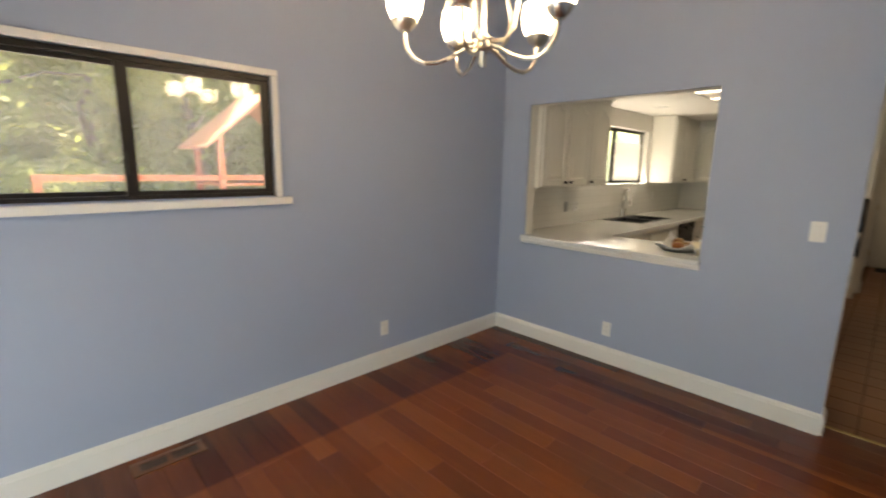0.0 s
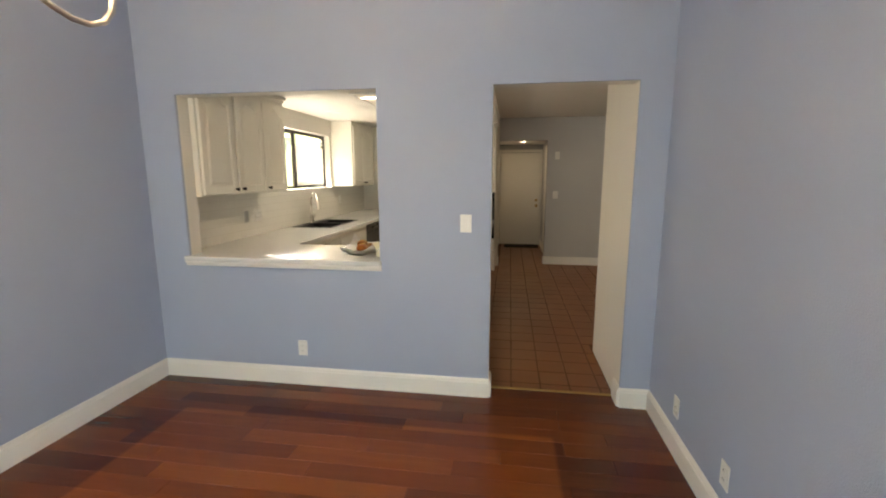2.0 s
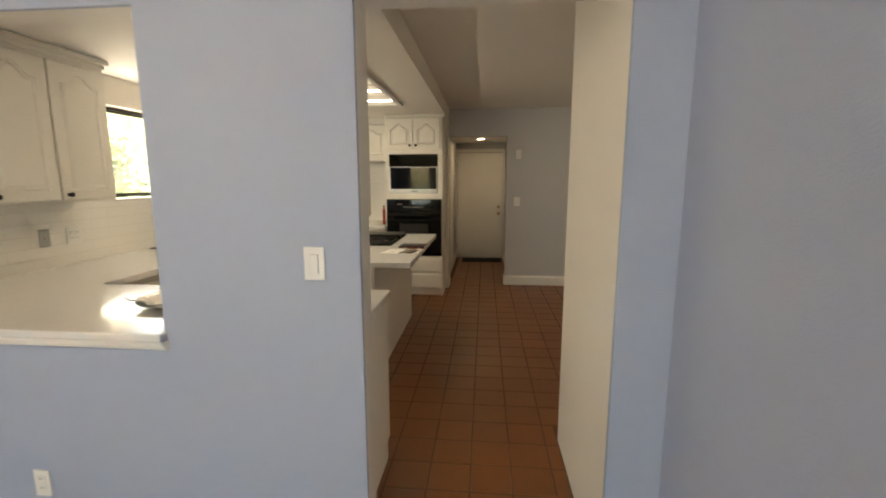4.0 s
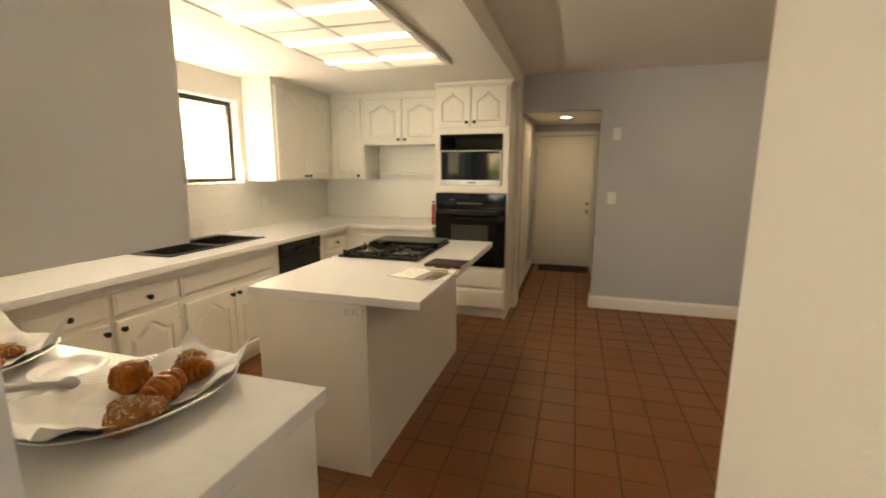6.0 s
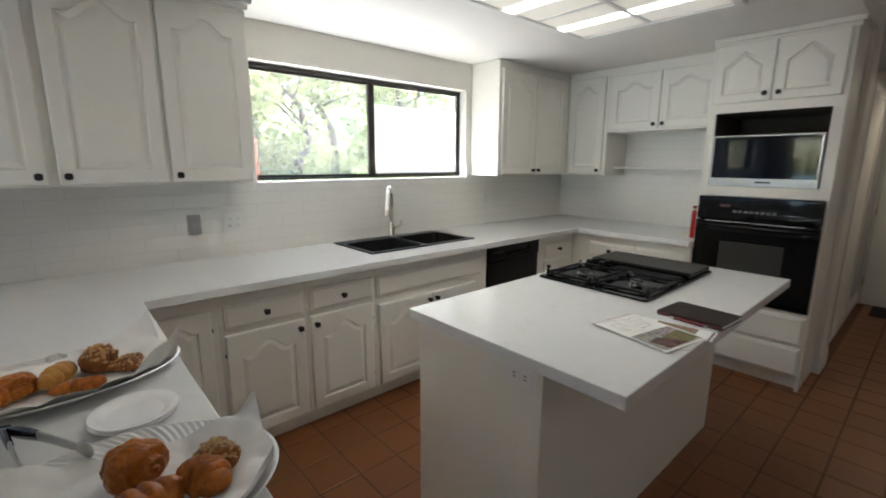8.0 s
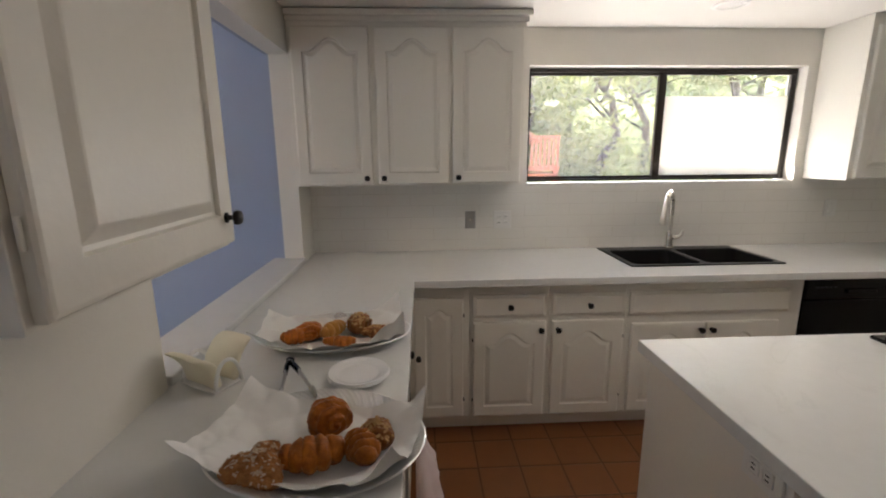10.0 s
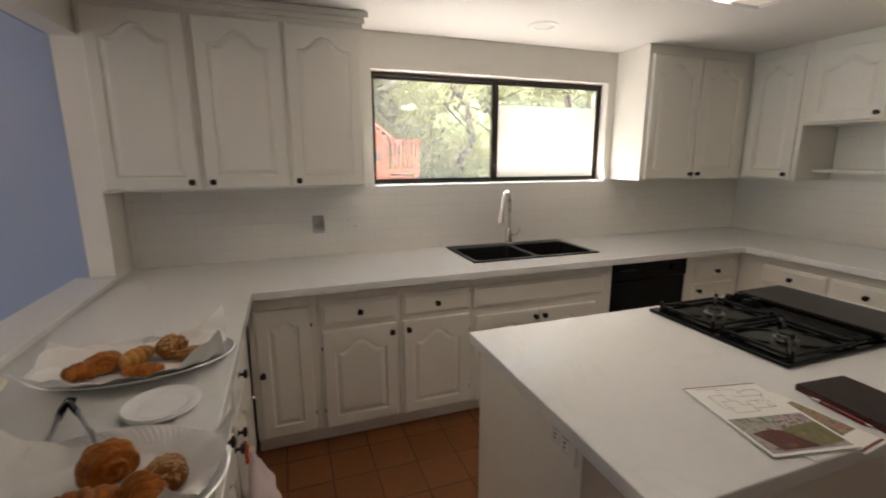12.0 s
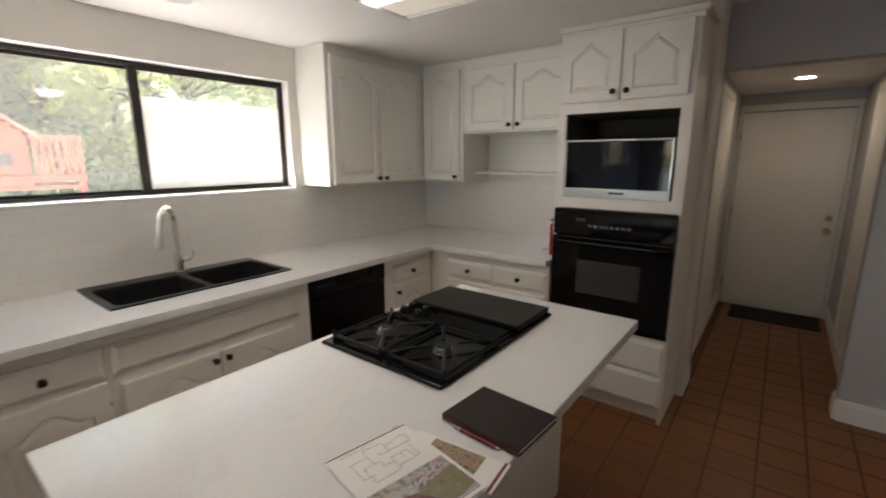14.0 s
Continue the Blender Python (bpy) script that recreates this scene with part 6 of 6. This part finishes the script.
# unseen slab west of the house, added pale to bounce daylight indoors
structure("west_bounce_slab", "unseen pale slab added to bounce daylight at the glass door", bm_box(-9.0, -6.0, -0.25, -4.86, 0.16, -0.10, 0.01), M_PATIO, "patio")


def tree(name, label, x, y, h, crown_r, leaves, leaf, leaf_size, seed, low=0.25):
    """A tapered trunk with limbs and a crown of many small leaves in clumps."""
    rnd = random.Random(seed)
    t = thing(name, label, "tree", pose(x, y, -0.25))
    bend = [(rnd.uniform(-0.2, 0.2) * i, rnd.uniform(-0.2, 0.2) * i, h * 0.8 * i / 5) for i in range(6)]
    tr_ = bm_tube(bend, [0.20, 0.16, 0.13, 0.10, 0.07, 0.03], 9)
    clumps = []
    for k in range(26):
        z = h * rnd.uniform(low, 1.0)
        f = min(5, max(0, z / (h * 0.8) * 5))
        i = min(4, int(f))
        p = Vector(bend[i]).lerp(Vector(bend[i + 1]), f - i) if z < h * 0.8 else Vector(bend[5])
        a = rnd.uniform(0, 2 * math.pi)
        r = crown_r * (0.35 + 0.65 * math.sin(math.pi * min(1, (z / h - low * 0.6) / 0.95)) ** 0.6) * rnd.uniform(0.35, 1.0)
        q = Vector((p.x + r * math.cos(a), p.y + r * math.sin(a), z + rnd.uniform(0.1, 0.5)))
        bm_tube([p - Vector((0, 0, 0.4)), (p + q) / 2 + Vector((0, 0, 0.1)), q], [0.05, 0.03, 0.01], 5, bm=tr_)
        clumps.append((q, rnd.uniform(0.45, 0.95) * crown_r * 0.5))
    part("trunk", tr_, M_BARK, t, smooth=True)
    verts, faces = [], []
    for k in range(leaves):
        c, r = clumps[rnd.randrange(len(clumps))]
        d = Vector((rnd.gauss(0, 1), rnd.gauss(0, 1), rnd.gauss(0, 0.8))).normalized() * r * rnd.random() ** 0.45
        p = c + d
        n1 = Vector((rnd.uniform(-1, 1), rnd.uniform(-1, 1), rnd.uniform(-1, 1))).normalized()
        n2 = n1.orthogonal().normalized()
        s = leaf_size * rnd.uniform(0.6, 1.4)
        i = len(verts)
        verts += [p - n1 * s, p + n2 * s * 0.45, p + n1 * s, p - n2 * s * 0.45]
        faces.append((i, i + 1, i + 2, i + 3))
    me = bpy.data.meshes.new("crown")
    me.from_pydata([tuple(v) for v in verts], [], faces)
    me.materials.append(leaf)
    part("crown", me, None, t, "dense crown of small sunlit leaves")
    return t


PLACES = [(-9.5, 10.5, 8), (-6.5, 12, 9), (-4.2, 9.8, 7.5), (-1.6, 12.5, 9.5), (1.2, 13.5, 9), (4.6, 12.0, 8.5), (6.0, 9.8, 7.0), (8.8, 13, 9), (11.5, 12, 9), (14.5, 15, 10), (-12.5, 14, 10), (0.4, 10.6, 7.5), (-0.9, 15.5, 10), (2.4, 15.0, 9), (-8, 17, 12), (2.8, 18, 12), (8, 19, 12), (-3, 18.5, 12), (18, 20, 12)]
for i, (x, y, h) in enumerate(PLACES):
    tree("tree", "tall leafy tree in sunlight" if i % 2 else "tall yellow-green leafy tree in sunlight", x, y, h, 2.4 + 0.12 * h, (15000 if x < 2.5 else 6500), M_LEAF if i % 2 else M_LEAF2, 0.11 if y < 14 else 0.17, 100 + i, 0.06)
for i, (x, y, h) in enumerate([(-9.5, -3.5, 6), (-10.5, -0.5, 7), (-9.0, 2.5, 6.5), (-12, -6.5, 8)]):
    tree("tree", "leafy garden tree beyond the patio", x, y, h, 2.3, 5000, M_LEAF2 if i % 2 else M_LEAF, 0.09, 300 + i, 0.08)


def bush(x, y, r, seed, leaf):
    rnd = random.Random(seed)
    b = thing("bush", "low leafy bush at the yard's edge", "bush", pose(x, y, -0.25))
    stems = bmesh.new()
    for k in range(7):
        a = rnd.uniform(0, 6.28)
        bm_tube([(0, 0, 0), (r * 0.3 * math.cos(a), r * 0.3 * math.sin(a), r * 0.6), (r * 0.6 * math.cos(a), r * 0.6 * math.sin(a), r * 1.1)], [0.03, 0.02, 0.008], 5, bm=stems)
    part("stems", stems, M_BARK, b)
    verts, faces = [], []
    cl_ = [(Vector((rnd.uniform(-r, r), rnd.uniform(-r, r), rnd.uniform(0.2, 1.2) * r)), r * rnd.uniform(0.3, 0.55)) for _ in range(12)]
    for k in range(3500):
        c, q = cl_[rnd.randrange(12)]
        p = c + Vector((rnd.gauss(0, 1), rnd.gauss(0, 1), rnd.gauss(0, 1))).normalized() * q * rnd.random() ** 0.4
        if p.z < 0.01:
            continue
        n1 = Vector((rnd.uniform(-1, 1), rnd.uniform(-1, 1), rnd.uniform(-1, 1))).normalized()
        n2, s, i = n1.orthogonal().normalized(), 0.06 * rnd.uniform(0.6, 1.4), len(verts)
        verts += [tuple(p - n1 * s), tuple(p + n2 * s * 0.45), tuple(p + n1 * s), tuple(p - n2 * s * 0.45)]
        faces.append((i, i + 1, i + 2, i + 3))
    me = bpy.data.meshes.new("leaves")
    me.from_pydata(verts, [], faces)
    me.materials.append(leaf)
    part("leaves", me, None, b)


for i, (x, y, r) in enumerate([(-6.0, 7.5, 1.3), (-3.6, 8.2, 1.2), (5.4, 8.0, 1.1), (7.4, 9.0, 1.3), (-8.5, 8.0, 1.5), (3.0, 9.5, 1.3), (0.2, 9.3, 1.4), (9.8, 9.4, 1.4)]):
    bush(x, y, r, 500 + i, M_LEAF2 if i % 2 else M_LEAF)

# wooded hillside behind the yard's trees
bmh_ = bmesh.new()
hill = []
for i in range(150):
    row = []
    for j in range(34):
        x, v = -75 + i, j / 33
        p = Vector((x, 22 + 16 * v + 3 * noise.noise(Vector((x * 0.12, 3.0, 0))), -0.3 + 15 * v ** 0.7))
        p += Vector((0.4, -1.0, 0.7)) * (0.9 * noise.noise(Vector((x * 0.55, v * 9, 1))) + 0.6 * noise.noise(Vector((x * 1.7, v * 24, 5)))) * min(1, 6 * v)
        row.append(bmh_.verts.new(p))
    hill.append(row)
for a, b in zip(hill, hill[1:]):
    for j in range(33):
        bmh_.faces.new((a[j], b[j], b[j + 1], a[j + 1]))
structure("backdrop", "sunlit wooded hillside beyond the yard", bmh_, mat("far_woods", (0.34, 0.37, 0.17), 0.9, col2=(0.12, 0.16, 0.07), scale=0.9, fine=5, bump=1.0, bump_scale=4), "woods", smooth=True)

# cedar playset with a roofed tower, a small cottage and a balcony
ps = thing("playset", "red cedar playset with gabled roofs, cottage and railed balcony", "playset", pose(0, 6.0, -0.25))


def gable(name, x0, x1, zb, zt, y0, y1, th=0.06):
    xm = (x0 + x1) / 2
    b = bmesh.new()
    for a, c in ((x0, xm), (x1, xm)):
        bm_prism([(a, zb), (c, zt), (c, zt + th * 1.3), (a + (0.02 if a > xm else -0.02), zb + th * 0.8)], y0, y1, bm=b)
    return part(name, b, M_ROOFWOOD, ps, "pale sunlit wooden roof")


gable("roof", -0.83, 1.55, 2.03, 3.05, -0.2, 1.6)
for x in (-0.55, 1.30):
    for y in (0.0, 1.4):
        part("post", bm_box(x - 0.05, y - 0.05, 0, x + 0.05, y + 0.05, 2.25, 0.005), M_CEDAR, ps)
part("beam", bm_box(-3.10, 0.0, 1.47, 3.62, 0.09, 1.57, 0.006), M_CEDAR, ps)
for x in (-3.05, 1.9, 3.57):
    part("post", bm_box(x - 0.05, 0.09, 0, x + 0.05, 0.19, 1.56, 0.005), M_CEDAR, ps)
part("deck", bm_box(-0.6, 0.09, 1.36, 3.6, 1.5, 1.41, 0.004), M_CEDAR, ps)
bmh = bm_prism([(1.82, 1.41), (3.0, 1.41), (3.0, 2.12), (2.45, 2.62), (1.82, 2.12)], 0.12, 0.16)
hw = part("cottage_wall", bmh, M_CEDAR, ps)
for k in range(5):
    half = 0.50 - 0.11 * k
    part("board", bm_box(2.42 - half, 0.108, 2.16 + 0.09 * k, 2.46 + half, 0.122, 2.24 + 0.09 * k, 0.002), M_CEDAR, hw)
for k in range(8):
    part("board", bm_box(1.83, 0.108, 1.44 + 0.09 * k, 2.99, 0.122, 1.52 + 0.09 * k, 0.002), M_CEDAR, hw)
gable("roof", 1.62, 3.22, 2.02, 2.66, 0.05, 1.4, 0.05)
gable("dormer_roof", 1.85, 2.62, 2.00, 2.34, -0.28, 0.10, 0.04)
part("dormer_wall", bm_prism([(1.90, 1.99), (2.57, 1.99), (2.235, 2.29)], -0.20, -0.17), M_CEDAR, ps)
for px_ in (1.95, 2.47):
    part("post", bm_box(px_, -0.22, 0.0, px_ + 0.06, -0.15, 2.0, 0.004), M_CEDAR, ps)
# dark panel on the solid wall, coloured like the shade of a doorway
part("opening", bm_box(2.02, 0.100, 1.62, 2.24, 0.107, 1.95, 0.002), M_SLOT, ps, "dark panel painted as the shade in a doorway")
wf = part("window", bm_box(2.60, 0.095, 1.70, 2.82, 0.110, 1.90, 0.003), M_CEDAR, ps)
for x in (2.615, 2.715):
    for z in (1.715, 1.805):
        part("pane", bm_box(x, 0.090, z, x + 0.09, 0.096, z + 0.08), M_SLOT, wf)
part("rail", bm_box(3.0, 0.02, 2.10, 3.62, 0.09, 2.16, 0.004), M_CEDAR, ps)
for k in range(7):
    part("picket", bm_box(3.03 + 0.088 * k, 0.035, 1.57, 3.08 + 0.088 * k, 0.06, 2.10, 0.003), M_CEDAR, ps)

# ---- floor pieces ----
PITCH, TX0_, TY0_ = 0.2110, 1.1015, -0.9455


def tile_mesh(w, d):
    key = ("tile", round(w, 3), round(d, 3))
    if key not in CACHE:
        bm = bmesh.new()
        e = 0.004
        r = [[bm.verts.new(c) for c in ((q, q, z), (w - q, q, z), (w - q, d - q, z), (q, d - q, z))] for q, z in ((0, -0.003), (0, -0.0015), (e, 0.0))]
        for a, b in zip(r, r[1:]):
            for i in range(4):
                bm.faces.new((a[i], a[(i + 1) % 4], b[(i + 1) % 4], b[i]))
        bm.faces.new(r[-1])
        bmesh.ops.recalc_face_normals(bm, faces=bm.faces[:])
        CACHE[key] = mesh_of("tile", bm, M_TILE)
    return CACHE[key]


rest_v, rest_f = [], []
count = 0
rnd = random.Random(7)
cells = []
for i in range(-5, 28):
    for j in range(-23, 6):
        x0, y0 = TX0_ + i * PITCH, TY0_ + j * PITCH
        x1, y1 = x0 + PITCH - 0.009, y0 + PITCH - 0.009
        x0, x1, y0, y1 = max(x0, 0.166), min(x1, HALL_X - 0.002), max(y0, -5.59), min(y1, -0.02)
        if x0 < 0.94:
            y0 = max(y0, -3.340)
        if x1 - x0 < 0.02 or y1 - y0 < 0.02:
            continue
        xm, ym_ = (x0 + x1) / 2, (y0 + y1) / 2
        if xm > 4.92 and not (-3.28 < ym_ < -2.355):
            continue
        if xm < 0.95 and ym_ < -3.345:
            continue
        if (IX0 + 0.1 < xm < IX1 - 0.1 and IY0 + 0.1 < ym_ < IY1 - 0.1) or (xm < 0.6 and ym_ > -2.3) or ym_ > -0.5:
            continue
        if x0 < 0.95 < x1 and ym_ < -3.345:
            x0 = 0.955
        cells.append((x0, y0, x1, y1))
near = lambda c: (-3.75 < c[1] and c[0] < 4.0)
cells.sort(key=lambda c: (not near(c), c[0]))
for c in cells:
    w, d = c[2] - c[0], c[3] - c[1]
    if near(c) and count < 300:
        ob = part("tile", tile_mesh(w, d), None, floor_k, m=Matrix.Translation((c[0], c[1], rnd.uniform(-0.0006, 0.0006))) @ pose(0, 0, 0, rnd.uniform(-0.15, 0.15), rnd.uniform(-0.15, 0.15), 0))
        count += 1
    else:
        k = len(rest_v)
        for q, z in ((0, -0.003), (0.004, 0.0)):
            rest_v += [(c[0] + q, c[1] + q, z), (c[2] - q, c[1] + q, z), (c[2] - q, c[3] - q, z), (c[0] + q, c[3] - q, z)]
        rest_f += [(k + 4, k + 5, k + 6, k + 7)] + [(k + a, k + (a + 1) % 4, k + 4 + (a + 1) % 4, k + 4 + a) for a in range(4)]
me = bpy.data.meshes.new("tiles")
me.from_pydata(rest_v, [], rest_f)
me.materials.append(M_TILE)
tagged(part("tiles", me, None, floor_k), kind="stuff")


def board_mesh(w, length):
    key = ("board", round(w, 3), round(length, 2))
    if key not in CACHE:
        bm = bmesh.new()
        e = 0.0012
        r = [[bm.verts.new(c) for c in ((q, q, z), (w - q, q, z), (w - q, length - q, z), (q, length - q, z))] for q, z in ((0, -0.011), (0, -0.0012), (e, 0.0))]
        for a, b in zip(r, r[1:]):
            for i in range(4):
                bm.faces.new((a[i], a[(i + 1) % 4], b[(i + 1) % 4], b[i]))
        bm.faces.new(r[-1])
        bmesh.ops.recalc_face_normals(bm, faces=bm.faces[:])
        CACHE[key] = mesh_of("board", bm, M_FLOORWOOD)
    return CACHE[key]


rnd = random.Random(11)
BW = 0.122
x = 0.138
while x > -4.69:
    x0 = max(x - BW, -4.70)
    y = -3.53 if x0 < 0.0 else -3.340
    end = -0.002 if x0 < 0.0 else -2.485
    first = rnd.choice([0.35, 0.6, 0.9, 1.2])
    while y < end - 0.02:
        ln = min(first, end - y)
        if end - y - ln < 0.25:
            ln = end - y
        first = rnd.choice([0.6, 0.75, 0.9, 1.05, 1.2, 1.35])
        part("board", board_mesh(x - x0 - 0.0008, ln - 0.0008), None, sub, m=pose(x0, y, 0))
        y += ln
    x = x0
